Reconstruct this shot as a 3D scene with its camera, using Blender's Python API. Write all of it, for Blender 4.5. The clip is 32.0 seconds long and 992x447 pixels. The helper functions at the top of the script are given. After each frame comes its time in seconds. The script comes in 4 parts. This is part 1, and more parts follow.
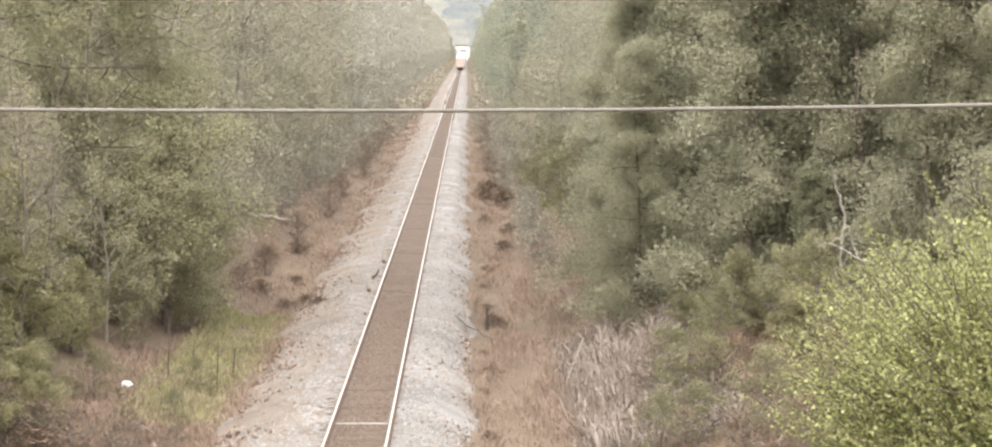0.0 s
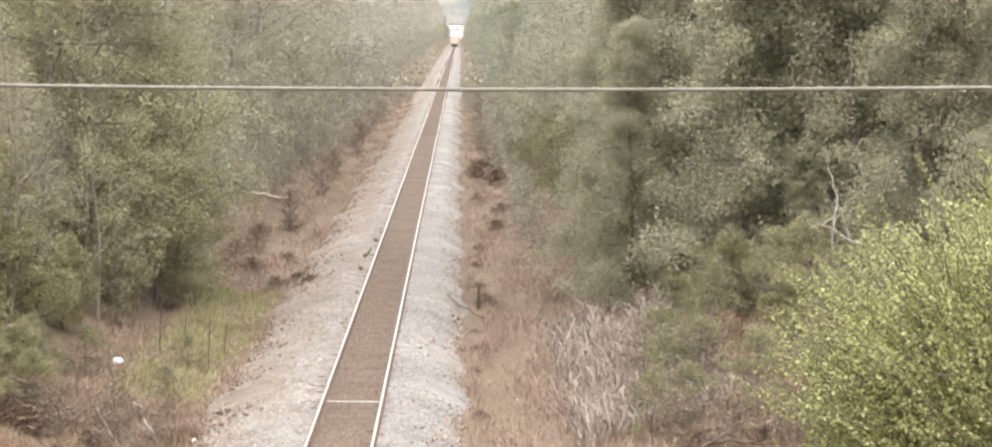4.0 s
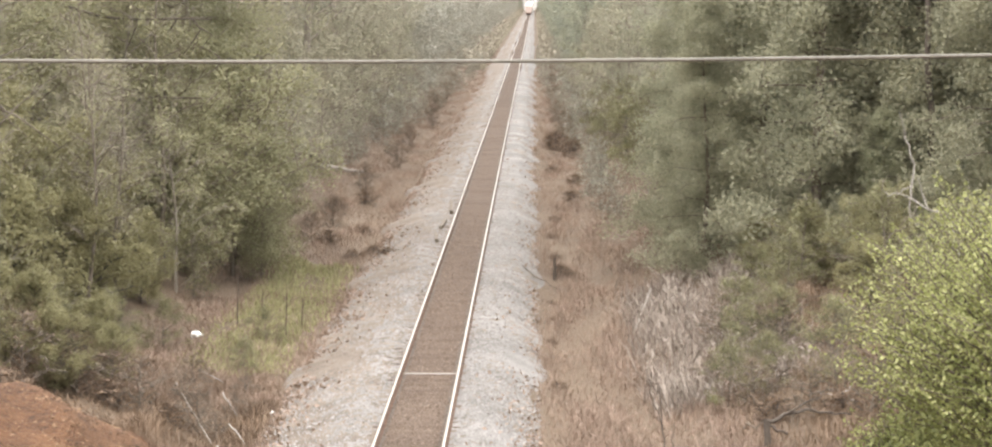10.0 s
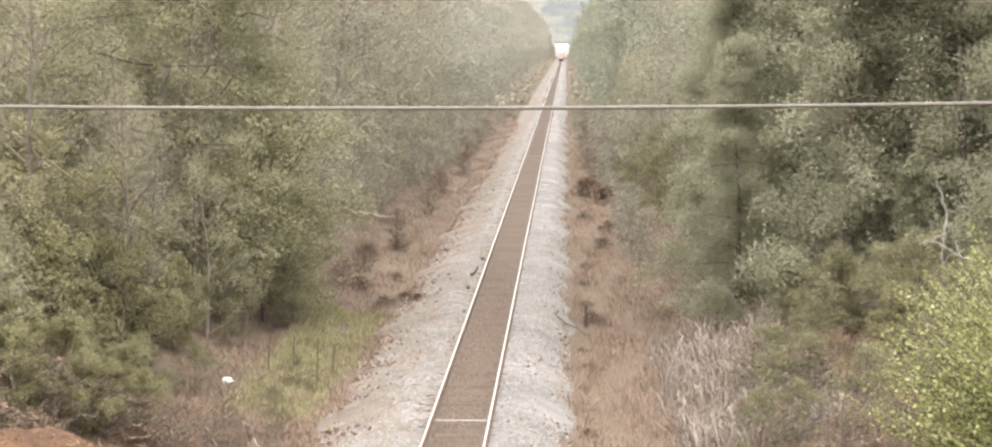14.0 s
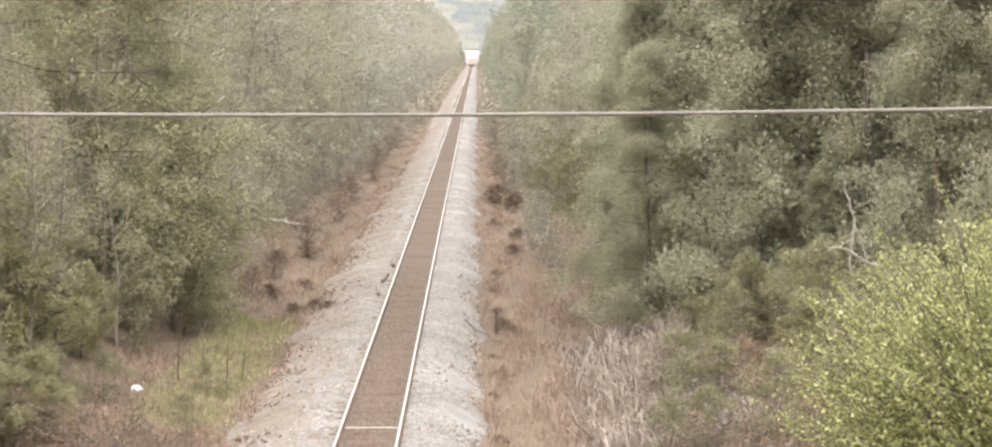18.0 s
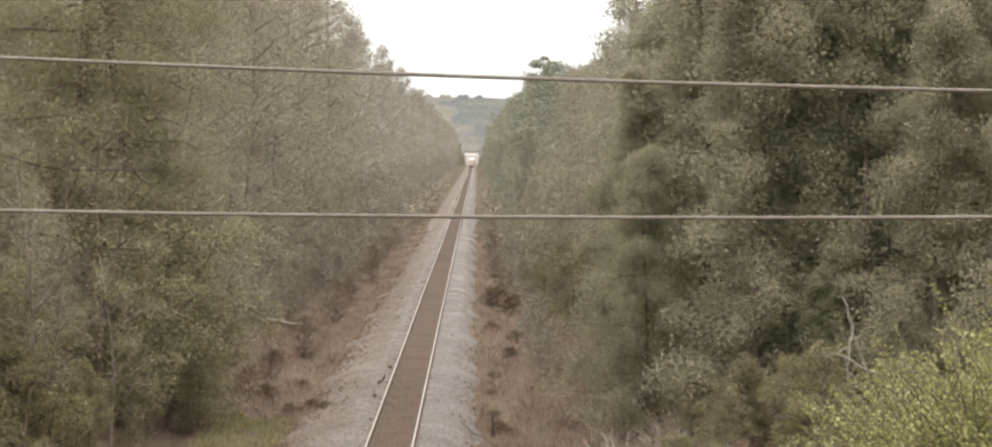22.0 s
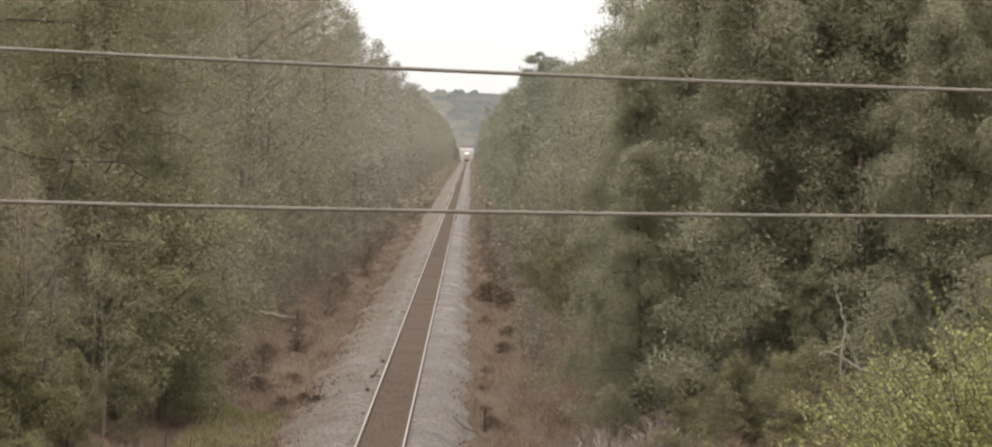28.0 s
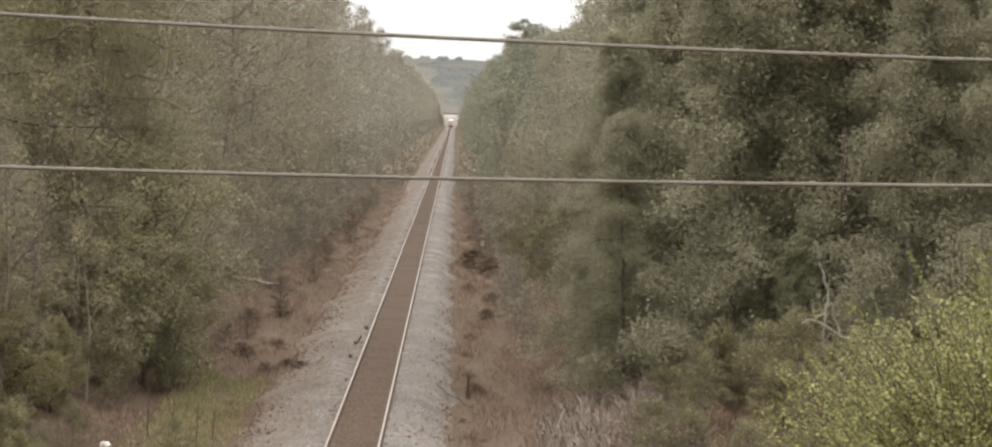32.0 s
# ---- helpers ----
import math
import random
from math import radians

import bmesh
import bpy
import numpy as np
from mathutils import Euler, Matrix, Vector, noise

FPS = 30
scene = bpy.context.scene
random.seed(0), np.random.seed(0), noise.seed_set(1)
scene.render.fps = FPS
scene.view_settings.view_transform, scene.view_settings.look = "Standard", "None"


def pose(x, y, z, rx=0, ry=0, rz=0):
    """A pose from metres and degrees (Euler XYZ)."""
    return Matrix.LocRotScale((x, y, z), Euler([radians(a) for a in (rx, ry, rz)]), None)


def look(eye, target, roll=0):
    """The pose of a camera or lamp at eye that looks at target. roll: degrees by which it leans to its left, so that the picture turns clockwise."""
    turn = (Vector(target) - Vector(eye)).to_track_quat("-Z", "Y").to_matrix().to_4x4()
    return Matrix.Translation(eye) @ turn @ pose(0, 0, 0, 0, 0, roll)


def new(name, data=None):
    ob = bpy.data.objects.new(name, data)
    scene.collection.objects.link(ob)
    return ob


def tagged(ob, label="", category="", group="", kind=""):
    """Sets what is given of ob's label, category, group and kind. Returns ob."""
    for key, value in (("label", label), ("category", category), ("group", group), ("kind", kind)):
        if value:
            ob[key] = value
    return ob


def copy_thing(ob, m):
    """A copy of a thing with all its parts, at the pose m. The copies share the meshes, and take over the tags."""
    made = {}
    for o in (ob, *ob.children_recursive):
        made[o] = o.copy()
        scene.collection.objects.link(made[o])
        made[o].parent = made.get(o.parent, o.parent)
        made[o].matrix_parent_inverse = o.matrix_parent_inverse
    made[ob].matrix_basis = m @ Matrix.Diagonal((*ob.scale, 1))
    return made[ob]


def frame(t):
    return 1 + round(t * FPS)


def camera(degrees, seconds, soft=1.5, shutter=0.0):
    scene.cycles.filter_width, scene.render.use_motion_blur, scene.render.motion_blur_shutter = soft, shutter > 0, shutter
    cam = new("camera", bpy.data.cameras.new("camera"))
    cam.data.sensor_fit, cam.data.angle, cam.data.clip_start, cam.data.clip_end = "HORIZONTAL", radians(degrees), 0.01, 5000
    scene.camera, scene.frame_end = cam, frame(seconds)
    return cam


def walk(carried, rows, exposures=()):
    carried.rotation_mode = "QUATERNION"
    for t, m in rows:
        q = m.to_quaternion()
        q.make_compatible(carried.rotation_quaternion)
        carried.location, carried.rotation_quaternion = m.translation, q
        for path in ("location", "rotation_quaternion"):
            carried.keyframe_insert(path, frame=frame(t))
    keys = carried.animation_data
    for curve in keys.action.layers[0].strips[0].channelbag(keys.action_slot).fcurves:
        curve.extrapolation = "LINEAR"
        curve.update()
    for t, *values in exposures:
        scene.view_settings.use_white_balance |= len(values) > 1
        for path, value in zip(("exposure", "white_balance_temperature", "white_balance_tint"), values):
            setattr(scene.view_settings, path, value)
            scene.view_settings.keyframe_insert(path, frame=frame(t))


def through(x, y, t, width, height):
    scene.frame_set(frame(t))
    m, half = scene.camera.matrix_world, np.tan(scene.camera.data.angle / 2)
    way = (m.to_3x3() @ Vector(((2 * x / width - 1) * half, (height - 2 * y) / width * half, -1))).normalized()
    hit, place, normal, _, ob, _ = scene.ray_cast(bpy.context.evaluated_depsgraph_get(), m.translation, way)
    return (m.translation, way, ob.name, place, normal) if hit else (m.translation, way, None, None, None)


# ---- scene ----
# The camera is held by hand on a road bridge over a single railway line, zoomed in.
# x is to the right of the line, y along it, z up; the rail heads lie at z = 0.
EYE = 9.55
TRACK_X = -2.71
cam = camera(23.93, 32.0, soft=2.2)
TURNS = [
    (0, 85.657, -0.000, -0.710), (0.5, 85.254, -0.217, -0.985), (1, 85.111, -0.187, -1.023), (1.5, 85.106, -0.376, -0.922),
    (2, 84.997, -0.478, -0.744), (2.5, 85.042, -0.366, -0.944), (3, 84.877, -0.625, -0.966), (3.5, 84.866, -0.619, -0.987),
    (4, 85.148, -0.423, -0.864), (4.5, 84.667, -0.561, -0.825), (6.5, 84.610, -0.344, -0.581), (7, 85.143, -0.376, -0.467),
    (7.5, 84.801, -0.512, -0.335), (8, 84.806, -0.271, -0.149), (8.5, 84.771, -0.071, -0.228), (9, 84.448, 0.105, 0.137),
    (9.5, 84.509, -0.022, 0.857), (10, 84.447, 0.191, 0.931), (10.5, 83.376, -0.108, 1.855), (11, 84.869, -0.072, 2.455),
    (11.5, 86.592, -0.343, 1.229), (12, 85.620, -0.838, 1.302), (12.5, 85.646, -0.694, 1.242), (13, 85.571, -0.475, 1.786),
    (13.5, 85.591, -0.023, 1.894), (15.5, 85.555, 0.532, 0.992), (16, 84.952, 0.440, 0.175), (16.5, 85.337, 0.059, -0.752),
    (17, 84.192, -0.179, -0.578), (17.5, 84.899, -0.195, -0.829), (18, 85.756, 0.077, -0.485), (18.5, 87.044, 0.019, 0.013),
    (19, 87.502, -0.042, -0.807), (19.5, 87.476, -0.213, -0.499), (20, 87.382, -0.297, -0.540), (20.5, 87.417, 0.032, 0.062),
    (21, 86.881, -0.332, 0.031), (21.5, 87.972, -0.932, -1.285), (22, 88.260, -0.635, -0.493), (22.5, 87.824, -0.869, -0.912),
    (23, 87.496, -0.987, -1.004), (23.5, 87.043, -1.050, -0.844), (24, 87.843, -0.998, -1.185), (24.5, 87.549, -0.976, -1.516),
    (26.5, 88.430, -1.098, -1.271), (27, 88.200, -1.026, -1.010), (27.5, 88.211, -1.215, -0.563), (28, 88.146, -1.168, -0.620),
    (28.5, 88.094, -1.074, -0.672), (29, 87.718, -1.104, -0.652), (29.5, 87.567, -1.297, -0.880), (30, 87.347, -1.315, -0.507),
    (30.5, 87.177, -1.336, -0.537), (31, 87.382, -1.440, -0.533), (31.5, 87.421, -1.397, -0.733), (32, 87.347, -1.405, -1.006),
]
walk(cam, [(t, pose(0, 0, EYE, rx, ry, rz)) for t, rx, ry, rz in TURNS],
     exposures=[(0, 1.49, 6560, 11), (9.0, 1.45, 6560, 11), (10.5, 1.34, 6560, 11), (11.2, 1.48, 6560, 11), (11.6, 1.41, 6560, 11), (12.0, 1.21, 6560, 11), (12.5, 1.35, 6560, 11), (13.2, 1.47, 6560, 11), (16.5, 1.46, 6560, 11), (17.0, 1.44, 6560, 11), (18.4, 1.52, 6560, 11), (19.0, 1.01, 6900, 12.5), (20.0, 0.49, 6900, 12.5), (21.0, 0.46, 6900, 12.5), (22.0, 0.68, 6900, 12.5), (23.0, 0.43, 6900, 12.5), (24.0, 0.56, 6900, 12.5), (27.0, 0.28, 6900, 12.5), (28.0, 0.36, 6900, 12.5), (30.0, 0.46, 6900, 12.5), (31.0, 0.58, 6900, 12.5), (32.0, 0.46, 6900, 12.5)])

# ---- world and light: bright overcast sky ----
world = bpy.data.worlds.new("overcast_sky")
scene.world = world
world.use_nodes = True
wn, wl = world.node_tree.nodes, world.node_tree.links
sky = wn.new("ShaderNodeTexSky")
sky.sky_type = "NISHITA"
sky.sun_disc = False
sky.sun_elevation, sky.sun_rotation = radians(71), radians(189)
sky.air_density, sky.dust_density = 1.0, 4.0
cloud = wn.new("ShaderNodeMixRGB")
cloud.inputs[0].default_value = 0.8
cloud.inputs[2].default_value = (9.1, 9.4, 9.5, 1)
wl.new(sky.outputs[0], cloud.inputs[1])
place = wn.new("ShaderNodeTexCoord")
split = wn.new("ShaderNodeSeparateXYZ")
climb = wn.new("ShaderNodeMapRange")  # an overcast sky is three times as bright overhead as at the horizon
climb.inputs[3].default_value, climb.inputs[4].default_value = 0.65, 1.5
veil = wn.new("ShaderNodeVectorMath")
veil.operation = "SCALE"
wl.new(place.outputs["Generated"], split.inputs[0])
wl.new(split.outputs[2], climb.inputs[0])
wl.new(cloud.outputs[0], veil.inputs[0])
wl.new(climb.outputs[0], veil.inputs["Scale"])
wn["Background"].inputs[1].default_value = 0.15
wl.new(veil.outputs[0], wn["Background"].inputs[0])
sun_data = bpy.data.lights.new("sun", "SUN")
sun_data.energy, sun_data.angle, sun_data.color = 0.9, radians(45), (1.0, 0.95, 0.87)
sun = new("sun", sun_data)
sun.matrix_world = look((-6, 62, 115), (0, 100, 0))


# ---- materials ----
def node(m, kind, **values):
    n = m.node_tree.nodes.new(kind)
    for k, v in values.items():
        n.inputs[k].default_value = v
    return n


def material(name, stops, scale=3.0, rough=0.85, fine=40.0, bump=0.3, metal=0.0, vary="none", spread=0.35, tight=0.22, bump_dist=0.03):
    """Two scales of noise drive a colour ramp; vary: island or object shifts the ramp."""
    m = bpy.data.materials.new(name)
    m.use_nodes = True
    nt, ln = m.node_tree.nodes, m.node_tree.links
    b = nt["Principled BSDF"]
    b.inputs["Roughness"].default_value, b.inputs["Metallic"].default_value = rough, metal
    b.inputs["Specular IOR Level"].default_value = 0.3
    co = nt.new("ShaderNodeTexCoord")
    big = node(m, "ShaderNodeTexNoise", Scale=scale, Detail=5.0, Roughness=0.6)
    small = node(m, "ShaderNodeTexNoise", Scale=fine, Detail=3.0, Roughness=0.6)
    for n in (big, small):
        ln.new(co.outputs["Object"], n.inputs["Vector"])
    mix = nt.new("ShaderNodeMath")
    mix.operation = "MULTIPLY_ADD"
    mix.inputs[1].default_value = 0.45
    ln.new(small.outputs["Fac"], mix.inputs[0])
    half = nt.new("ShaderNodeMath")
    half.operation = "MULTIPLY"
    half.inputs[1].default_value = 0.55
    ln.new(big.outputs["Fac"], half.inputs[0])
    ln.new(half.outputs[0], mix.inputs[2])
    out = mix.outputs[0]
    if vary != "none":
        src = nt.new("ShaderNodeNewGeometry").outputs["Random Per Island"] if vary == "island" else nt.new("ShaderNodeObjectInfo").outputs["Random"]
        shift = nt.new("ShaderNodeMath")
        shift.operation = "MULTIPLY_ADD"
        shift.inputs[1].default_value = spread
        ln.new(src, shift.inputs[0])
        less = nt.new("ShaderNodeMath")
        less.operation = "SUBTRACT"
        less.inputs[1].default_value = spread / 2
        ln.new(out, less.inputs[0])
        ln.new(less.outputs[0], shift.inputs[2])
        out = shift.outputs[0]
    ramp = nt.new("ShaderNodeValToRGB")
    cr = ramp.color_ramp
    lo, hi = 0.5 - tight, 0.5 + tight
    cr.elements[0].position, cr.elements[1].position = lo, hi
    for i, c in enumerate(stops):
        e = cr.elements[0] if i == 0 else cr.elements[-1] if i == len(stops) - 1 else cr.elements.new(lo + (hi - lo) * i / (len(stops) - 1))
        e.color = (*c, 1)
    ln.new(out, ramp.inputs[0])
    ln.new(ramp.outputs[0], b.inputs["Base Color"])
    if bump:
        bp = node(m, "ShaderNodeBump", Strength=bump, Distance=bump_dist)
        ln.new(small.outputs["Fac"], bp.inputs["Height"])
        ln.new(bp.outputs[0], b.inputs["Normal"])
    return m


def leaf_material(name, stops, spread=0.42, through=0.4):
    """Thin leaves: colour differs from leaf to leaf, some light passes through."""
    m = material(name, stops, scale=0.5, rough=0.65, fine=9.0, bump=0, vary="island", spread=spread)
    nt, ln = m.node_tree.nodes, m.node_tree.links
    b = nt["Principled BSDF"]
    tr = nt.new("ShaderNodeBsdfTranslucent")
    ln.new(b.inputs["Base Color"].links[0].from_socket, tr.inputs["Color"])
    mx = nt.new("ShaderNodeMixShader")
    mx.inputs[0].default_value = through
    ln.new(b.outputs[0], mx.inputs[1])
    ln.new(tr.outputs[0], mx.inputs[2])
    ln.new(mx.outputs[0], nt["Material Output"].inputs["Surface"])
    return m


M_SOIL = material("leaf_litter_soil", [(0.06885, 0.04616, 0.02943), (0.1108, 0.07669, 0.0498), (0.1552, 0.1132, 0.07651)], scale=0.35, fine=9, bump=0.8, bump_dist=0.1)
M_CLAY = material("orange_clay", [(0.04089, 0.01964, 0.009323), (0.09664, 0.04488, 0.01999), (0.1412, 0.07153, 0.03464)], scale=1.1, fine=9, tight=0.15, bump=1.0, bump_dist=0.12)
M_CLOD = material("clay_clods", [(0.05, 0.028, 0.015), (0.12, 0.066, 0.035), (0.22, 0.14, 0.085)], scale=2, fine=20, bump=0.3, vary="island", spread=0.5)
M_BALLAST = material("crushed_stone", [(0.0836, 0.07278, 0.06496), (0.1738, 0.158, 0.1439), (0.2703, 0.2498, 0.232)], scale=0.3, fine=13, tight=0.16, bump=0.7, bump_dist=0.03)
M_DIRTY = material("stones_in_brown_dirt", [(0.09065, 0.06966, 0.05307), (0.1493, 0.1169, 0.09158), (0.2141, 0.1772, 0.1444)], scale=0.5, fine=13, tight=0.16, bump=0.7, bump_dist=0.03)
# Dark grit colour that paints the shade of the grooves along the rails.
M_GROOVE_SHADE = material("groove_shade_grit", [(0.05, 0.038, 0.03), (0.085, 0.065, 0.05), (0.12, 0.095, 0.075)], scale=1, fine=20, bump=0.4)
M_STONE = material("loose_stone", [(0.1259, 0.1118, 0.09965), (0.2139, 0.1956, 0.1775), (0.2894, 0.267, 0.2491)], scale=2, fine=20, bump=0.3, vary="island", spread=0.4)
M_FINES = material("brown_track_fines", [(0.06749, 0.04344, 0.02893), (0.0908, 0.06053, 0.04144), (0.1175, 0.08088, 0.05624)], scale=0.5, fine=25, bump=0.7, bump_dist=0.03)
M_GRIT = material("brown_grit", [(0.05, 0.034, 0.023), (0.11, 0.077, 0.055), (0.2, 0.15, 0.115)], scale=3, fine=25, bump=0.2, vary="island", spread=0.5)
M_TIE = material("weathered_tie_wood", [(0.06134, 0.03924, 0.02621), (0.08446, 0.05638, 0.03816), (0.1104, 0.07682, 0.05285)], scale=2, fine=18, bump=0.5, vary="object", spread=0.6)
M_RUST = material("rusty_steel", [(0.07, 0.04, 0.028), (0.13, 0.075, 0.05), (0.2, 0.12, 0.08)], scale=3, fine=30, rough=0.8, bump=0.3)
M_SHINE = material("polished_rail_head", [(0.4089, 0.3591, 0.289), (0.4832, 0.431, 0.3583), (0.5204, 0.4729, 0.4046)], scale=1.5, fine=8, rough=0.38, metal=0.9, bump=0.03)
M_BARK = material("grey_brown_bark", [(0.081, 0.0616, 0.0473), (0.153, 0.1232, 0.0946), (0.243, 0.2024, 0.1634)], scale=2, fine=25, bump=0.8)
M_BARK_PALE = material("pale_grey_bark", [(0.14, 0.118, 0.092), (0.235, 0.2, 0.158), (0.33, 0.285, 0.23)], scale=2, fine=25, bump=0.8)
M_BARK_DARK = material("dark_bark", [(0.05, 0.04, 0.03), (0.09, 0.07, 0.055), (0.15, 0.12, 0.10)], scale=2, fine=25, bump=0.8)
M_DEAD = material("bleached_dead_wood", [(0.1804, 0.1558, 0.1312), (0.2952, 0.2624, 0.2296), (0.3772, 0.3444, 0.3116)], scale=3, fine=25, bump=0.5)
M_BUD = leaf_material("budding_olive_leaves", [(0.1814, 0.1685, 0.0972), (0.2916, 0.2722, 0.1577), (0.4277, 0.4018, 0.2462)], spread=0.22)
M_TWIG = leaf_material("bare_grey_twigs", [(0.17, 0.145, 0.105), (0.26, 0.225, 0.165), (0.36, 0.315, 0.24)], through=0.0)
M_DENSE = leaf_material("dark_olive_foliage", [(0.2196, 0.2174, 0.1418), (0.2997, 0.2943, 0.192), (0.3929, 0.3855, 0.2589)], spread=0.24, through=0.6)
M_OLIVE = leaf_material("olive_bush_leaves", [(0.1902, 0.173, 0.09188), (0.2603, 0.2361, 0.1269), (0.3403, 0.309, 0.1705)], spread=0.14, through=0.5)
M_EVERGREEN = leaf_material("brownish_evergreen_foliage", [(0.2515, 0.2403, 0.1653), (0.3423, 0.3269, 0.2251), (0.4473, 0.4265, 0.3018)], spread=0.24, through=0.6)
M_NEEDLE = leaf_material("dull_pine_needles", [(0.1906, 0.1819, 0.1074), (0.2858, 0.2685, 0.1593), (0.3983, 0.3723, 0.2252)], spread=0.3, through=0.5)
M_SPRING = leaf_material("yellow_green_leaves", [(0.1909, 0.1866, 0.1277), (0.2905, 0.2844, 0.2004), (0.415, 0.4068, 0.3027)])
M_FRESH = leaf_material("bright_fresh_leaves", [(0.1811, 0.1844, 0.06636), (0.284, 0.2879, 0.1077), (0.4361, 0.4337, 0.1991)])
# Filler leaves: the crown's inner shade is put into this darker leaf colour.
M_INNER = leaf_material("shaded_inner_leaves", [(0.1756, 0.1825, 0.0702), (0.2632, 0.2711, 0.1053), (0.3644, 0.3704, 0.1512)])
M_SHRUB = leaf_material("green_shrub_leaves", [(0.13, 0.1217, 0.06448), (0.1976, 0.1851, 0.09776), (0.2808, 0.26, 0.1404)])
# Mid-distance buds: some distance haze is put into this paler, greyer colour.
M_HALF_HAZY_BUD = leaf_material("half_hazy_buds", [(0.2191, 0.2024, 0.1438), (0.3407, 0.3166, 0.2241), (0.4727, 0.4431, 0.3306)], spread=0.22)
M_BRAMBLE = leaf_material("dark_brown_brambles", [(0.09981, 0.06554, 0.04243), (0.1663, 0.112, 0.07316), (0.2661, 0.1804, 0.118)], spread=0.25, through=0.1)
# Far leaves: distance haze is painted into these two greyer colours.
M_HAZY_BUD = leaf_material("hazy_far_buds", [(0.2203, 0.2066, 0.1663), (0.3305, 0.3121, 0.2547), (0.4406, 0.4177, 0.3534)], spread=0.22)
M_HAZY_PINE = leaf_material("hazy_far_foliage", [(0.1591, 0.1652, 0.1241), (0.234, 0.2387, 0.1786), (0.3276, 0.3259, 0.2481)])
M_BROWN = leaf_material("dead_brown_stalks", [(0.1545, 0.1032, 0.07362), (0.2522, 0.1781, 0.1324), (0.3579, 0.2653, 0.2058)], spread=0.25, through=0.15)
M_STRAW = leaf_material("pale_straw_stalks", [(0.18, 0.1387, 0.1096), (0.2707, 0.2189, 0.1785), (0.3606, 0.3062, 0.258)], through=0.15)
M_GRASS = leaf_material("fresh_grass", [(0.2352, 0.224, 0.112), (0.3248, 0.3102, 0.1512), (0.42, 0.3976, 0.2072)])
M_CABLE = material("grey_cable_sheath", [(0.095, 0.084, 0.068), (0.15, 0.132, 0.108), (0.22, 0.197, 0.163)], scale=4, fine=30, rough=0.55, bump=0.1)
M_WHITE = material("dirty_white_plastic", [(0.6, 0.58, 0.54), (0.74, 0.72, 0.68), (0.82, 0.8, 0.77)], scale=4, fine=20, rough=0.5, bump=0.1)
M_CONCRETE = material("pale_concrete", [(0.55, 0.513, 0.4836), (0.68, 0.6365, 0.5952), (0.78, 0.7315, 0.6975)], scale=0.4, fine=6, bump=0.1)
M_CONCRETE_OLD = material("grey_concrete", [(0.3, 0.29, 0.275), (0.38, 0.37, 0.35), (0.46, 0.45, 0.43)], scale=0.4, fine=6, bump=0.1)
M_CAR_END = material("faded_salmon_car_paint", [(0.4032, 0.3024, 0.2538), (0.5152, 0.4032, 0.3461), (0.6048, 0.4928, 0.4384)], scale=0.6, fine=6, rough=0.6, bump=0.1)
M_CAR_ROOF = material("white_car_paint", [(0.68, 0.66, 0.64), (0.78, 0.76, 0.74), (0.84, 0.83, 0.82)], scale=0.6, fine=6, rough=0.45, bump=0.05)
M_FIELD = material("tan_hill_fields", [(0.09025, 0.0855, 0.07022), (0.1218, 0.114, 0.09363), (0.1624, 0.152, 0.1256)], scale=0.03, fine=0.25, tight=0.15, bump=0.0)
M_HILL = material("far_hill_woods", [(0.055, 0.064, 0.066), (0.083, 0.087, 0.083), (0.145, 0.126, 0.093)], scale=0.02, fine=0.2, tight=0.15, bump=0.0)


# ---- mesh helpers ----
def mesh_of(name, verts, faces, mats, slots=None, smooth=False):
    """A mesh from arrays; faces are all triangles or all quads."""
    verts, faces = np.asarray(verts, np.float32), np.asarray(faces, np.int32)
    me = bpy.data.meshes.new(name)
    n, k = faces.shape
    me.vertices.add(len(verts))
    me.vertices.foreach_set("co", verts.ravel())
    me.loops.add(n * k)
    me.loops.foreach_set("vertex_index", faces.ravel())
    me.polygons.add(n)
    me.polygons.foreach_set("loop_start", np.arange(0, n * k, k, dtype=np.int32))
    for m in mats:
        me.materials.append(m)
    if slots is not None:
        me.polygons.foreach_set("material_index", np.asarray(slots, np.int32))
    if smooth:
        me.polygons.foreach_set("use_smooth", np.ones(n, bool))
    me.update(calc_edges=True)
    me.validate()
    return me


def part(name, bm, mat, parent, label=""):
    """Links a bmesh, or a mesh, as one object under a thing or a part."""
    if isinstance(bm, bmesh.types.BMesh):
        me = bpy.data.meshes.new(name)
        bm.to_mesh(me)
        bm.free()
        me.materials.append(mat)
    else:
        me = bm
    ob = new(name, me)
    ob.parent = parent
    if label:
        tagged(ob, label)
    return ob


def box(bm, x0, x1, y0, y1, z0, z1, bevel=0.0):
    r = bmesh.ops.create_cube(bm, size=1, matrix=Matrix.LocRotScale(((x0 + x1) / 2, (y0 + y1) / 2, (z0 + z1) / 2), None, (x1 - x0, y1 - y0, z1 - z0)))
    if bevel:
        es = list({e for v in r["verts"] for e in v.link_edges})
        bmesh.ops.bevel(bm, geom=es, offset=bevel, segments=1, affect="EDGES")
    return bm


def empty(name, m=None):
    ob = new(name)
    ob.empty_display_size = 0.3
    if m is not None:
        ob.matrix_basis = m
    return ob


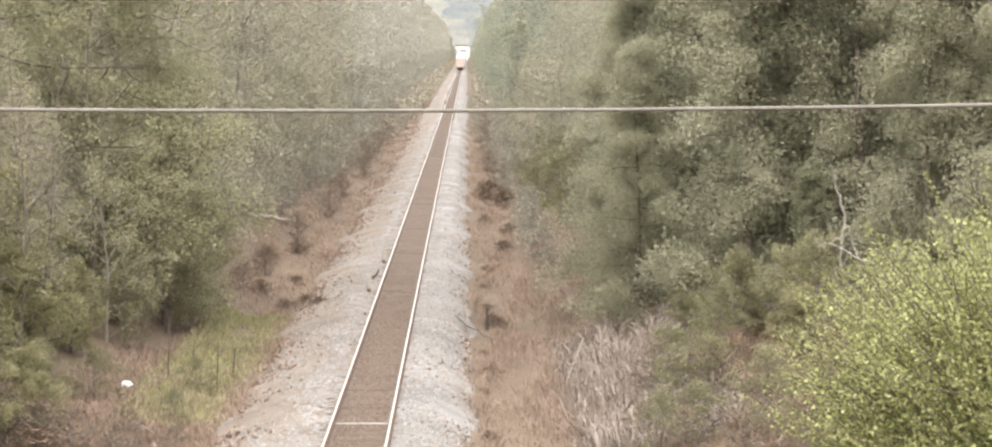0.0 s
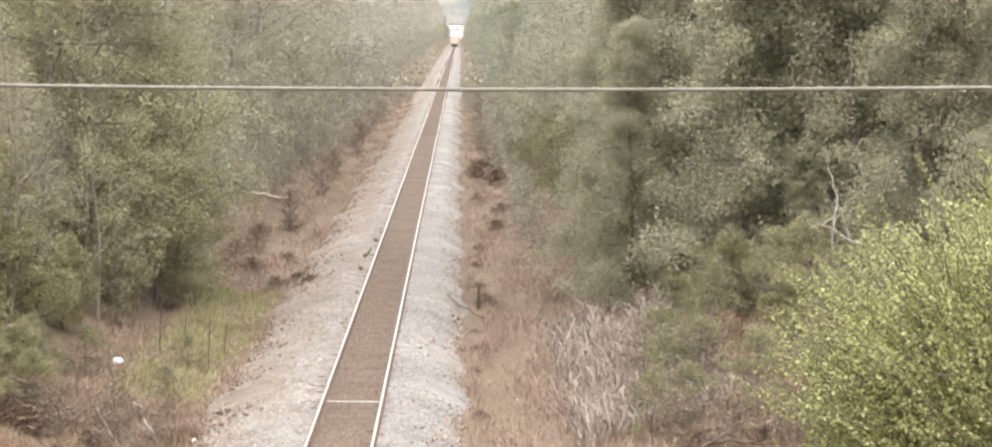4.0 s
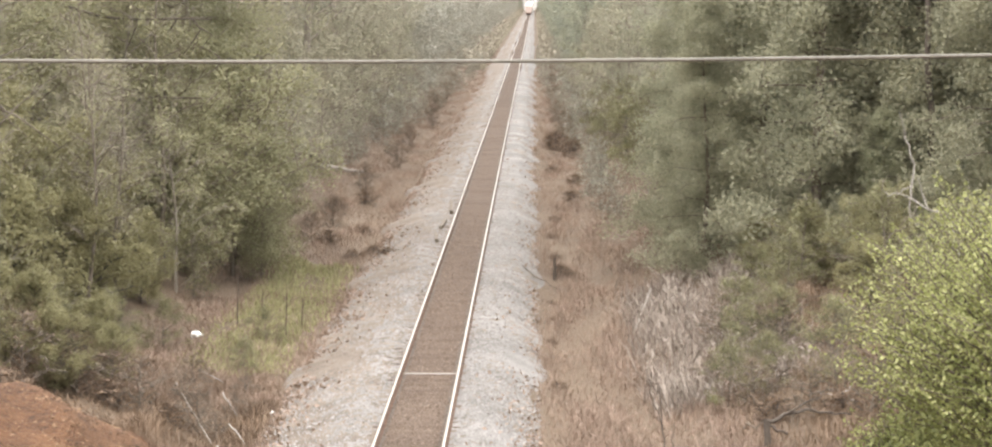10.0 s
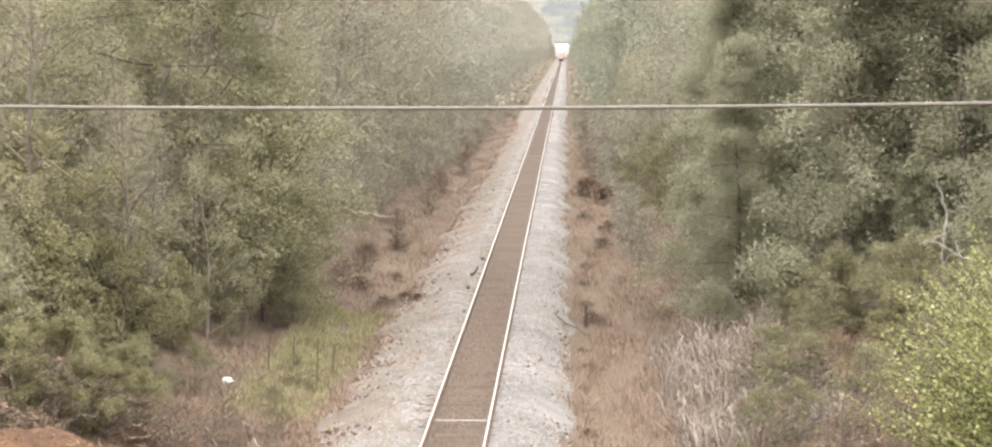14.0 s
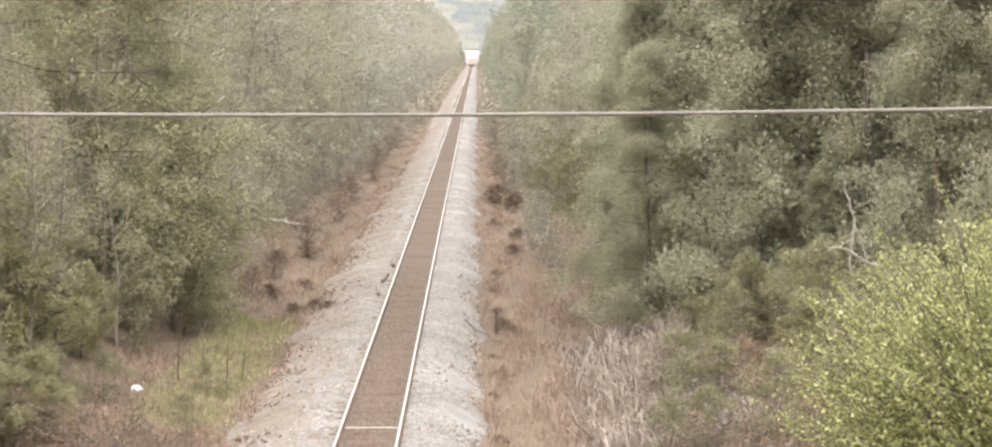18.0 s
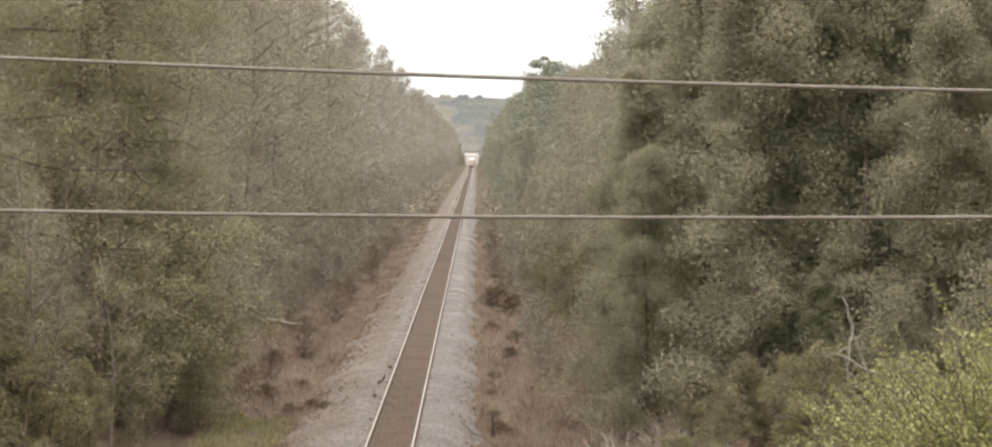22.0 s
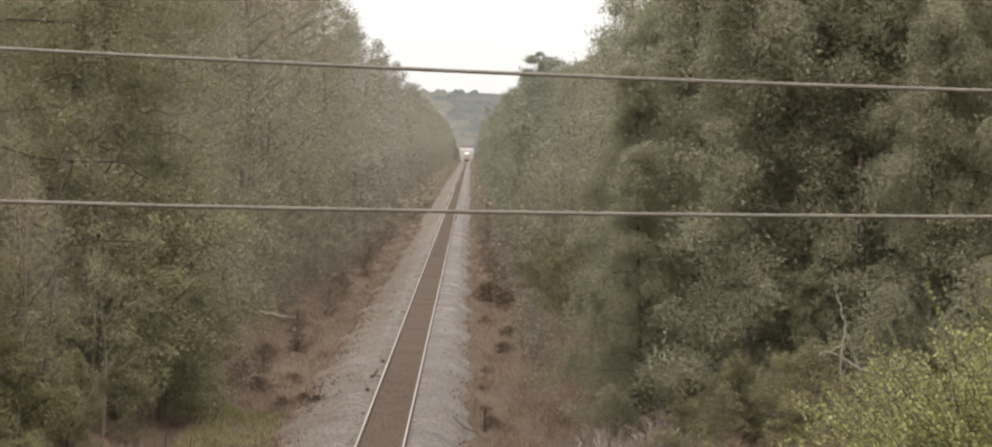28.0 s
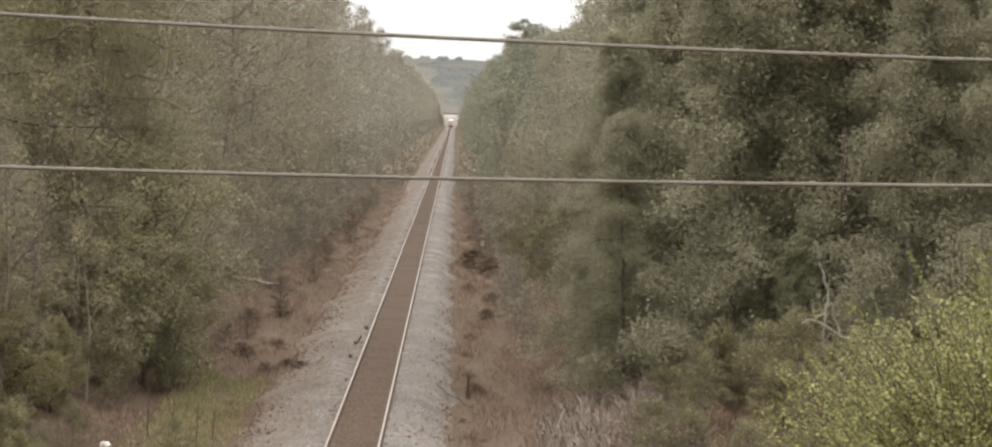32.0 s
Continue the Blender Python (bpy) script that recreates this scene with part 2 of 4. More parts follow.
def tubes(paths, sides=5):
    """Tapered tubes along many paths [(points, radii)]: vertices and quads."""
    vs, fs, base = [], [], 0
    ang = np.linspace(0, 2 * np.pi, sides, endpoint=False)
    ring = np.stack([np.cos(ang), np.sin(ang)], 1)
    for pts, rad in paths:
        pts, rad = np.asarray(pts, float), np.asarray(rad, float)
        d = np.gradient(pts, axis=0)
        d /= np.linalg.norm(d, axis=1, keepdims=True) + 1e-9
        ref = np.where(np.abs(d[:, 2:3]) > 0.8, [[1.0, 0, 0]], [[0, 0, 1.0]])
        u = np.cross(d, ref)
        u /= np.linalg.norm(u, axis=1, keepdims=True) + 1e-9
        w = np.cross(d, u)
        v = pts[:, None] + rad[:, None, None] * (ring[None, :, :1] * u[:, None] + ring[None, :, 1:] * w[:, None])
        vs.append(v.reshape(-1, 3))
        n = len(pts)
        i = (np.arange(n - 1)[:, None] * sides + np.arange(sides)[None]).ravel()
        j = (np.arange(n - 1)[:, None] * sides + (np.arange(sides)[None] + 1) % sides).ravel()
        fs.append(np.stack([i, j, j + sides, i + sides], 1) + base)
        base += n * sides
    return np.concatenate(vs), np.concatenate(fs)


def unit(a):
    return a / (np.linalg.norm(a, axis=1, keepdims=True) + 1e-9)


def leaves(c, size, rng, width=0.5, lean=None, fold=0.18):
    """Folded leaves at the places c: vertices and triangles. lean: mean direction of growth, n x 3."""
    n = len(c)
    u = rng.normal(size=(n, 3))
    u = unit(u if lean is None else u * 0.6 + lean)
    w = unit(np.cross(u, rng.normal(size=(n, 3))))
    k = np.cross(u, w)
    ln = (size * rng.uniform(0.6, 1.35, n))[:, None]
    a, t = c - u * ln * 0.5, c + u * ln * 0.5
    s1 = c + w * ln * width * 0.5 + k * ln * fold
    s2 = c - w * ln * width * 0.5 + k * ln * fold
    v = np.stack([a, s1, t, s2], 1).reshape(-1, 3)
    b = np.arange(n)[:, None] * 4
    f = np.stack([b + [0, 1, 2], b + [0, 2, 3]], 1).reshape(-1, 3)
    return v, f


def boughs(spots, m, n, reach, flat, size, rng, width=0.6, ruffle=0.45):
    """Leaves in m rounded clumps, thicker on top than below, facing out of their clump: vertices and triangles."""
    k = rng.choice(len(spots), m, replace=m > len(spots))
    r = reach * rng.uniform(0.5, 1.35, m)
    g = rng.choice(m, n, p=r ** 2 / (r ** 2).sum())
    d = unit(rng.normal(size=(n, 3)) + [0, 0, 0.3])
    c = spots[k][g] + d * (r[g] * rng.random(n) ** 0.35)[:, None] * [1, 1, flat]
    c[:, 2] -= 0.22 * ((c - spots[k][g])[:, :2] ** 2).sum(1) / r[g]
    out = unit(d * [1, 1, 1.3] + rng.normal(scale=ruffle, size=(n, 3)))
    u = unit(np.cross(out, rng.normal(size=(n, 3))))
    w = np.cross(out, u)
    ln = (size * rng.uniform(0.6, 1.35, n))[:, None]
    v = np.stack([c - u * ln * 0.5 - w * ln * width * 0.35, c + u * ln * 0.5, c + w * ln * width * 0.65 - u * ln * 0.15], 1).reshape(-1, 3)
    return v, np.arange(n * 3).reshape(-1, 3)


def stalks(c, h, rng, width=0.02, bend=0.5):
    """Dead stalks from the ground places c, h tall, that arch over: two bent lengths each."""
    n = len(c)
    ln = (h * rng.uniform(0.45, 1.35, n))[:, None]
    az, turn = rng.uniform(0, 2 * np.pi, n), rng.uniform(0, 2 * np.pi, n)
    side = np.stack([np.cos(turn), np.sin(turn), np.zeros(n)], 1) * (width * rng.uniform(0.5, 1.5, n))[:, None]
    way = np.stack([np.cos(az), np.sin(az), np.zeros(n)], 1) * (np.abs(rng.normal(scale=bend, size=n)))[:, None]
    mid = c + ln * (way * 0.35 + [0, 0, 0.6])
    tip = c + ln * (way * rng.uniform(0.8, 1.3, (n, 1)) + np.stack([np.zeros(n), np.zeros(n), rng.uniform(0.45, 1.0, n)], 1))
    v = np.stack([c - side, c + side, mid + side * 0.8, mid - side * 0.8, tip], 1).reshape(-1, 3)
    b = np.arange(n)[:, None] * 5
    return v, np.stack([b + [0, 1, 2], b + [0, 2, 3], b + [3, 2, 4]], 1).reshape(-1, 3)


def mound(x, y):
    """The heap of clay beside the line: 1 at its top, 0 far from it."""
    return np.exp(-(((x + 11.0) / 2.5) ** 2 + ((y - 49.0) / 4.2) ** 2) * 1.2)


def blades(c, h, rng, width=0.02, bend=0.35):
    """Upright stalks from the ground places c, h tall: thin bent triangles."""
    n = len(c)
    ln = h * rng.uniform(0.5, 1.3, n)
    az = rng.uniform(0, 2 * np.pi, n)
    side = np.stack([np.cos(az), np.sin(az), np.zeros(n)], 1) * (width * rng.uniform(0.6, 1.5, n))[:, None]
    tip = rng.normal(scale=bend, size=(n, 3)) * ln[:, None]
    tip[:, 2] = ln * rng.uniform(0.7, 1.0, n)
    v = np.stack([c - side, c + side, c + tip], 1).reshape(-1, 3)
    f = np.arange(n * 3).reshape(-1, 3)
    return v, f


def ground_z(x, y):
    """Height of the ground: the line runs on a low bank with ditches, woods stand on rising ground."""
    x, y = np.asarray(x, float), np.asarray(y, float)
    u = x - TRACK_X
    left = np.interp(-u, [0, 2.2, 3.9, 5.0, 7.5, 10, 14, 24, 60, 400], [-0.55, -0.6, -0.95, -1.0, -0.6, 0.2, 0.9, 1.8, 3, 6])
    right = np.interp(u, [0, 2.2, 3.4, 4.4, 6.5, 9, 13, 22, 60, 400], [-0.55, -0.6, -0.95, -1.0, -0.7, 0.1, 0.8, 1.6, 3, 6])
    z = np.where(u < 0, left, right)
    wob = 0.14 * np.sin(x * 1.3 + y * 0.11) * np.sin(y * 0.17 - x * 0.9) + 0.07 * np.sin(x * 2.9 - y * 0.31) + 0.05 * np.sin(y * 0.53 + x * 4.3)
    z = z + wob * np.clip((np.abs(u) - 3.4) / 1.5, 0, 1)
    return z + 1.55 * mound(x, y) * (1 + 0.08 * np.sin(x * 3.1 + y * 1.7))


# ---- ground: one sheet to the horizon ----
def build_ground():
    xs = np.concatenate([[-2500, -900, -300, -120, -60], np.arange(-34, -16, 0.5), np.arange(-16, -6, 0.2), np.arange(-6, 34, 0.5), [36, 60, 120, 300, 900, 2500]])
    ys = np.concatenate([[-600, -200, -60, -10, 20, 36], np.arange(42, 60, 0.3), np.arange(60, 130, 0.6), np.arange(130, 400, 3), np.arange(400, 3000, 60), [3600, 4200]])
    gx, gy = np.meshgrid(xs, ys)
    v = np.stack([gx.ravel(), gy.ravel(), ground_z(gx, gy).ravel()], 1)
    nx, ny = len(xs), len(ys)
    i = (np.arange(ny - 1)[:, None] * nx + np.arange(nx - 1)[None]).ravel()
    f = np.stack([i, i + 1, i + nx + 1, i + nx], 1)
    c = v[f].mean(1)
    clay = mound(c[:, 0], c[:, 1]) + 0.06 * np.sin(c[:, 0] * 2.7 + c[:, 1] * 1.1) + 0.05 * np.sin(c[:, 0] * 6.1 - c[:, 1] * 2.3) > 0.2
    ob = new("ground", mesh_of("ground", v, f, [M_SOIL, M_CLAY], clay.astype(int), smooth=True))
    tagged(ob, "brown leaf-littered ground with a bare orange clay mound", "ground", kind="structure")


build_ground()


def clay_clods():
    """Clods and pebbles on the clay heap."""
    rng = np.random.default_rng(44)
    n = 5200
    x, y = rng.uniform(-14.5, -7.6, n), rng.uniform(44, 54.5, n)
    on = mound(x, y) > 0.24
    x, y = x[on], y[on]
    c = np.stack([x, y, ground_z(x, y) - 0.004], 1)
    corner = np.array([[1, 0, 0], [-0.5, 0.87, 0], [-0.5, -0.87, 0], [0, 0, 0.8]])
    v = c[:, None] + (corner[None] + rng.normal(scale=0.28, size=(len(x), 4, 3))) * (0.018 + 0.05 * rng.random(len(x)) ** 4)[:, None, None]
    b = np.arange(len(x))[:, None] * 4
    f = np.stack([b + [0, 1, 3], b + [1, 2, 3], b + [2, 0, 3]], 1).reshape(-1, 3)
    tagged(new("clay_clods", mesh_of("clay_clods", v.reshape(-1, 3), f, [M_CLOD])), "orange clay clods scattered over the bare mound", "clay clods", kind="stuff")


clay_clods()


# ---- ballast bank ----
def ballast_z(u):
    return np.interp(u, [-4.3, -3.8, -2.3, -1.45, -1.3, -0.9, 0.95, 1.2, 1.9, 2.9, 3.3], [-1.25, -0.85, -0.36, -0.15, -0.17, -0.176, -0.17, -0.14, -0.25, -0.85, -1.3])


def build_ballast():
    rng = np.random.default_rng(3)
    us = np.concatenate([np.arange(-4.3, -0.9, 0.14), [-0.82, -0.72, -0.6, -0.55, 0.0, 0.55, 0.6, 0.72, 0.82], np.arange(0.9, 3.31, 0.14)])
    ys = np.concatenate([np.arange(40, 130, 0.22), np.arange(130, 300, 1.0), np.arange(300, 2800, 25)])
    gu, gy = np.meshgrid(us, ys)
    wide = 1 + 0.04 * np.sin(gy * 0.31) + 0.03 * np.sin(gy * 0.9 + 1)
    z = ballast_z(gu) + rng.normal(scale=0.012, size=gu.shape) * (np.abs(gu) > 0.85)
    z = np.where(np.abs(gu) < 0.85, np.where((np.abs(gu) > 0.58) & (np.abs(gu) < 0.8), -0.174, -0.1785), z)
    v = np.stack([(TRACK_X + gu * np.where(np.abs(gu) > 1.5, wide, 1)).ravel(), gy.ravel(), z.ravel()], 1)
    nx, ny = len(us), len(ys)
    i = (np.arange(ny - 1)[:, None] * nx + np.arange(nx - 1)[None]).ravel()
    f = np.stack([i, i + 1, i + nx + 1, i + nx], 1)
    um = np.tile((us[:-1] + us[1:]) / 2, ny - 1)
    ym = np.repeat((ys[:-1] + ys[1:]) / 2, nx - 1)
    dirt = np.interp(um, [-4.3, -3.3, -2.2, -1.4, -0.9, 1.0, 2.2, 3.0, 3.3], [1, 1.0, 0.95, 0.45, 0.5, 0.12, 0.05, 0.5, 1])
    dirt = dirt + 0.22 * np.sin(ym * 0.5 + um * 2) * (np.abs(um) > 1.5)
    slots = np.where(rng.random(len(um)) < dirt, 2, 0)
    # strips along the rails get the painted groove shade, the middle brown fines
    slots = np.where(np.abs(um) < 0.85, np.where(np.abs(um) > 0.58, 3, 1), slots)
    ob = new("ballast_bank", mesh_of("ballast_bank", v, f, [M_BALLAST, M_FINES, M_DIRTY, M_GROOVE_SHADE], slots))
    tagged(ob, "pale grey crushed-stone ballast with brown fines between the rails", "ballast", kind="structure")
    n = 26000
    y = 44 + rng.power(0.55, n) * 75
    u = np.where(rng.random(n) < 0.42, rng.uniform(-3.9, -0.95, n), rng.uniform(0.95, 3.2, n))
    c = np.stack([TRACK_X + u, y, ballast_z(u) + 0.015], 1)
    s = rng.uniform(0.02, 0.042, n)[:, None, None]
    corner = np.array([[1, 0, 0], [-0.5, 0.87, 0], [-0.5, -0.87, 0], [0, 0, 1.0]])
    v = c[:, None] + (corner[None] + rng.normal(scale=0.25, size=(n, 4, 3))) * s
    b = np.arange(n)[:, None] * 4
    f = np.stack([b + [0, 1, 3], b + [1, 2, 3], b + [2, 0, 3]], 1).reshape(-1, 3)
    st = new("ballast_stones", mesh_of("ballast_stones", v.reshape(-1, 3), f, [M_STONE]))
    g = 9000
    y = 44 + rng.power(0.6, g) * 60
    u = rng.uniform(-0.68, 0.68, g)
    v = np.stack([TRACK_X + u, y, np.full(g, -0.172)], 1)[:, None] + (corner[None] + rng.normal(scale=0.3, size=(g, 4, 3))) * rng.uniform(0.012, 0.03, g)[:, None, None]
    b = np.arange(g)[:, None] * 4
    grit = new("track_grit", mesh_of("track_grit", v.reshape(-1, 3), np.stack([b + [0, 1, 3], b + [1, 2, 3], b + [2, 0, 3]], 1).reshape(-1, 3), [M_GRIT]))
    tagged(grit, "brown grit scattered between the rails", "grit", kind="stuff")
    tagged(st, "loose pale stones scattered over the ballast bank", "stones", kind="stuff")


build_ballast()


# ---- railway track ----
def rail_mesh(y0, y1):
    """A flat-bottomed rail with a polished head."""
    prof = [(-0.036, -0.004), (-0.03, 0.0), (0.03, 0.0), (0.036, -0.004), (0.036, -0.035), (0.01, -0.05), (0.01, -0.14), (0.07, -0.158), (0.07, -0.17),
            (-0.07, -0.17), (-0.07, -0.158), (-0.01, -0.14), (-0.01, -0.05), (-0.036, -0.035)]
    ys = [y0, y1]
    k = len(prof)
    v = [(x, y, z) for y in ys for x, z in prof]
    f = [(i, (i + 1) % k, k + (i + 1) % k, k + i) for i in range(k)]
    slots = [1 if i == 1 else 0 for i in range(k)]
    return mesh_of("rail", v, f, [M_RUST, M_SHINE], slots)


def build_track():
    track = tagged(empty("railway_track", pose(TRACK_X, 0, 0)), "single railway line with shiny rails on brown weathered wooden ties", "railway track", kind="structure")
    for x in (-0.753, 0.753):
        y = 40.0
        while y < 2700:
            n = 24.0 if y < 180 else 220.0
            ob = part("rail", rail_mesh(0, n - 0.006), None, track, "rusty steel rail with a polished head")
            ob.location = (x, y, 0)
            y += n
    rng = np.random.default_rng(11)
    return track, rng


track, rng_track = build_track()


def build_crossing_strip():
    bm = bmesh.new()
    box(bm, -0.7, 0.7, -0.05, 0.05, 0, 0.04, 0.01)
    ob = part("crossing_strip", bm, M_DEAD, None)
    ob.matrix_basis = pose(TRACK_X, 59.8, -0.185, 0, 0, -0.6)
    tagged(ob, "pale wooden strip lying across the track between the rails", "plank")


build_crossing_strip()


# ---- trees ----
def tree_paths(kind, h, rng):
    """Trunk, limbs and twigs as paths, and the places where foliage sits."""
    K = dict(
        sapling=dict(base=0.04, spread=0.24, rise=0.7, limbs=26, top=1.0, shape=0.45, r=0.007),
        budding=dict(base=0.07, spread=0.18, rise=0.55, limbs=42, top=1.0, shape=0.55, r=0.010),
        spring=dict(base=0.1, spread=0.17, rise=0.6, limbs=30, top=1.0, shape=0.55, r=0.009),
        dense=dict(base=0.03, spread=0.21, rise=0.15, limbs=46, top=1.0, shape=0.3, r=0.011),
        pine=dict(base=0.31, spread=0.19, rise=0.12, limbs=46, top=1.0, shape=0.5, r=0.010),
        tallpine=dict(base=0.72, spread=0.12, rise=0.3, limbs=16, top=1.0, shape=0.5, r=0.007),
        bare=dict(base=0.3, spread=0.15, rise=0.8, limbs=18, top=1.0, shape=0.5, r=0.008),
        round=dict(base=0.06, spread=0.36, rise=0.7, limbs=40, top=1.0, shape=0.62, r=0.009),
        shrub=dict(base=0.05, spread=0.42, rise=0.6, limbs=26, top=1.0, shape=0.5, r=0.010),
    )[kind]
    n = 9
    s = np.linspace(0, 1, n)
    lean = rng.normal(scale=0.03, size=2)
    trunk = np.stack([h * (lean[0] * s + 0.012 * np.sin(s * 7 + rng.uniform(0, 6))), h * (lean[1] * s + 0.012 * np.sin(s * 6 + rng.uniform(0, 6))), h * s * 0.97], 1)
    wood = [(trunk, K["r"] * h * (1.02 - s) ** 0.8 + 0.012)]
    spots, ways = [], []
    for i in range(K["limbs"]):
        q = K["base"] + (0.97 - K["base"]) * ((i + rng.random()) / K["limbs"])
        e = (q - K["base"]) / (1 - K["base"])
        prof = np.sin(np.pi * min(1, max(0.06, e)) ** K["shape"]) ** 0.7 if K["shape"] != 0.3 else (1 - e) ** 0.6 * (0.75 + 0.25 * min(1, e * 6))
        L = K["spread"] * h * max(0.12, prof) * rng.uniform(0.7, 1.2)
        az = i * 2.399 + rng.normal(scale=0.4)
        d = np.array([np.cos(az), np.sin(az), 0])
        p0 = np.array([np.interp(q, s * 0.97, trunk[:, k]) for k in range(3)])
        t = np.linspace(0, 1, 6)[:, None]
        up = K["rise"] * rng.uniform(0.5, 1.3)
        pts = p0 + d * L * t + np.array([0, 0, 1.0]) * L * (up * t - (0.25 if kind in ("pine", "dense") else 0.1) * t ** 2) + rng.normal(scale=0.05 * L, size=(6, 3)) * t
        wood.append((pts, np.linspace(0.22 * K["r"] * h + 0.012, 0.008, 6)))
        for j in range(5):
            a = rng.uniform(0.25, 1.0)
            b0 = np.array([np.interp(a, t[:, 0], pts[:, k]) for k in range(3)])
            dd = d * rng.uniform(0.2, 1) + rng.normal(scale=0.55, size=3) + [0, 0, up * 0.5]
            tw = b0 + dd / np.linalg.norm(dd) * L * rng.uniform(0.25, 0.5) * np.linspace(0, 1, 4)[:, None]
            wood.append((tw, np.linspace(0.02, 0.006, 4)))
            for w in (0.4, 0.7, 1.0):
                spots.append(b0 + (tw[-1] - b0) * w)
                ways.append(dd / np.linalg.norm(dd))
        for a in (0.15, 0.3, 0.5, 0.75, 1.0) if kind == "dense" else (0.5, 0.75, 1.0):
            spots.append(np.array([np.interp(a, t[:, 0], pts[:, k]) for k in range(3)]))
            ways.append(d)
    return wood, np.array(spots), np.array(ways)


CLUMPS = dict(  # how foliage gathers: clumps to a crown, their reach by the tree's height, flatness, disorder of the leaves
    sapling=(130, 0.050, 0.9, 0.8), budding=(420, 0.036, 0.9, 0.8), spring=(340, 0.038, 0.8, 0.6), dense=(760, 0.046, 0.7, 0.85), pine=(380, 0.04, 0.65, 0.9),
    tallpine=(60, 0.036, 0.6, 0.5), bare=(60, 0.04, 0.9, 0.9), round=(210, 0.085, 0.85, 1.0), shrub=(70, 0.10, 0.6, 0.6))


def tree(kind, name, label, h, n, size, leaf, bark, seed, cloud=0.45, width=0.5, twigs=0, far=False):
    """One tree: a trunk with its limbs, and a crown of single leaves."""
    rng = np.random.default_rng(seed)
    wood, spots, ways = tree_paths(kind, h, rng)
    thing = tagged(empty(name), label, "shrub" if kind == "shrub" else "tree")
    ns = 3 if far else 6
    v, f = tubes(wood[:1] + wood[1::6], ns)
    joints = []
    for k, (pts, rad) in enumerate(wood[1::6]):  # the limbs grow out of the trunk
        ring = int(np.argmin(np.abs(wood[0][0][:, 2] - pts[0, 2]))) * ns
        base = (9 + 6 * k) * ns
        joints.append((ring, ring + 1, base + 1, base))
    f = np.concatenate([f, np.array(joints, f.dtype)])
    if not far:
        v2, f2 = tubes([w for i, w in enumerate(wood) if i % 6 != 1 and i > 0], 3)
        v, f = np.concatenate([v, v2]), np.concatenate([f, f2 + len(v)])
    part("trunk", mesh_of("trunk", v, f, [bark], smooth=True), None, thing)
    if kind in ("dense", "pine", "round"):
        q = rng.uniform(0.05 if kind == "dense" else 0.24, 0.95, 90)
        hug = np.stack([np.zeros(90), np.zeros(90), h * q], 1) + rng.normal(scale=0.05 * h, size=(90, 3)) * np.stack([1.1 - q, 1.1 - q, 0 * q], 1)
        spots, ways = np.concatenate([spots, hug]), np.concatenate([ways, unit(rng.normal(size=(90, 3)))])
    m, reach, flat, ruffle = CLUMPS[kind]
    v, f = boughs(spots, m, n, reach * h, flat, size * 1.1, rng, width, ruffle)
    slots = np.zeros(len(f), int)
    mats = [leaf]
    if twigs:
        kt = rng.integers(0, len(spots), twigs)
        ct = spots[kt] + rng.normal(scale=cloud * 0.8, size=(twigs, 3))
        v2, f2 = leaves(ct, size * 3.0, rng, 0.03, ways[kt] + [0, 0, 0.4], 0.02)
        f = np.concatenate([f, f2 + len(v)])
        v = np.concatenate([v, v2])
        slots = np.concatenate([slots, np.ones(len(f2), int)])
        mats = [leaf, M_BRAMBLE if leaf in (M_BROWN, M_BRAMBLE) else M_TWIG]
    part("crown", mesh_of("crown", v, f, mats, slots), None, thing)
    return thing


def put(ob, x, y, turn, scale=1.0, tall=1.0, sink=0.15):
    ob.matrix_basis = pose(x, y, float(ground_z(x, y)) - sink, 0, 0, turn)
    ob.scale = (scale, scale, scale * tall)
    return ob


LAB = dict(
    budding="tall deciduous tree with pale olive spring buds and grey twigs",
    bramble="low tangle of dark brown brambles beside the ballast",
    cedar="short dense olive-green tree at the edge of the woods",
    thicket="grey-brown leafless thicket at the foot of the woods",
    sapling="slender budding sapling with pale olive leaves at the wood's edge",
    spring="deciduous tree with yellow-green young leaves",
    evergreen="dark brownish-green evergreen tree leafy to the ground",
    dense="dense dark olive-green tree leafy to the ground",
    pine="tall pine with dull green needles on long limbs",
    round="small rounded tree with soft grey-olive young leaves",
    dark="dark olive-green bushy young evergreen at the wood's edge",
    tallpine="lone tall pine with a small dark crown",
    bare="thin bare grey-brown tree with leafless twigs",
    shrub="low green shrub beside the tracks",
    brown="low brown leafless shrub beside the tracks",
)
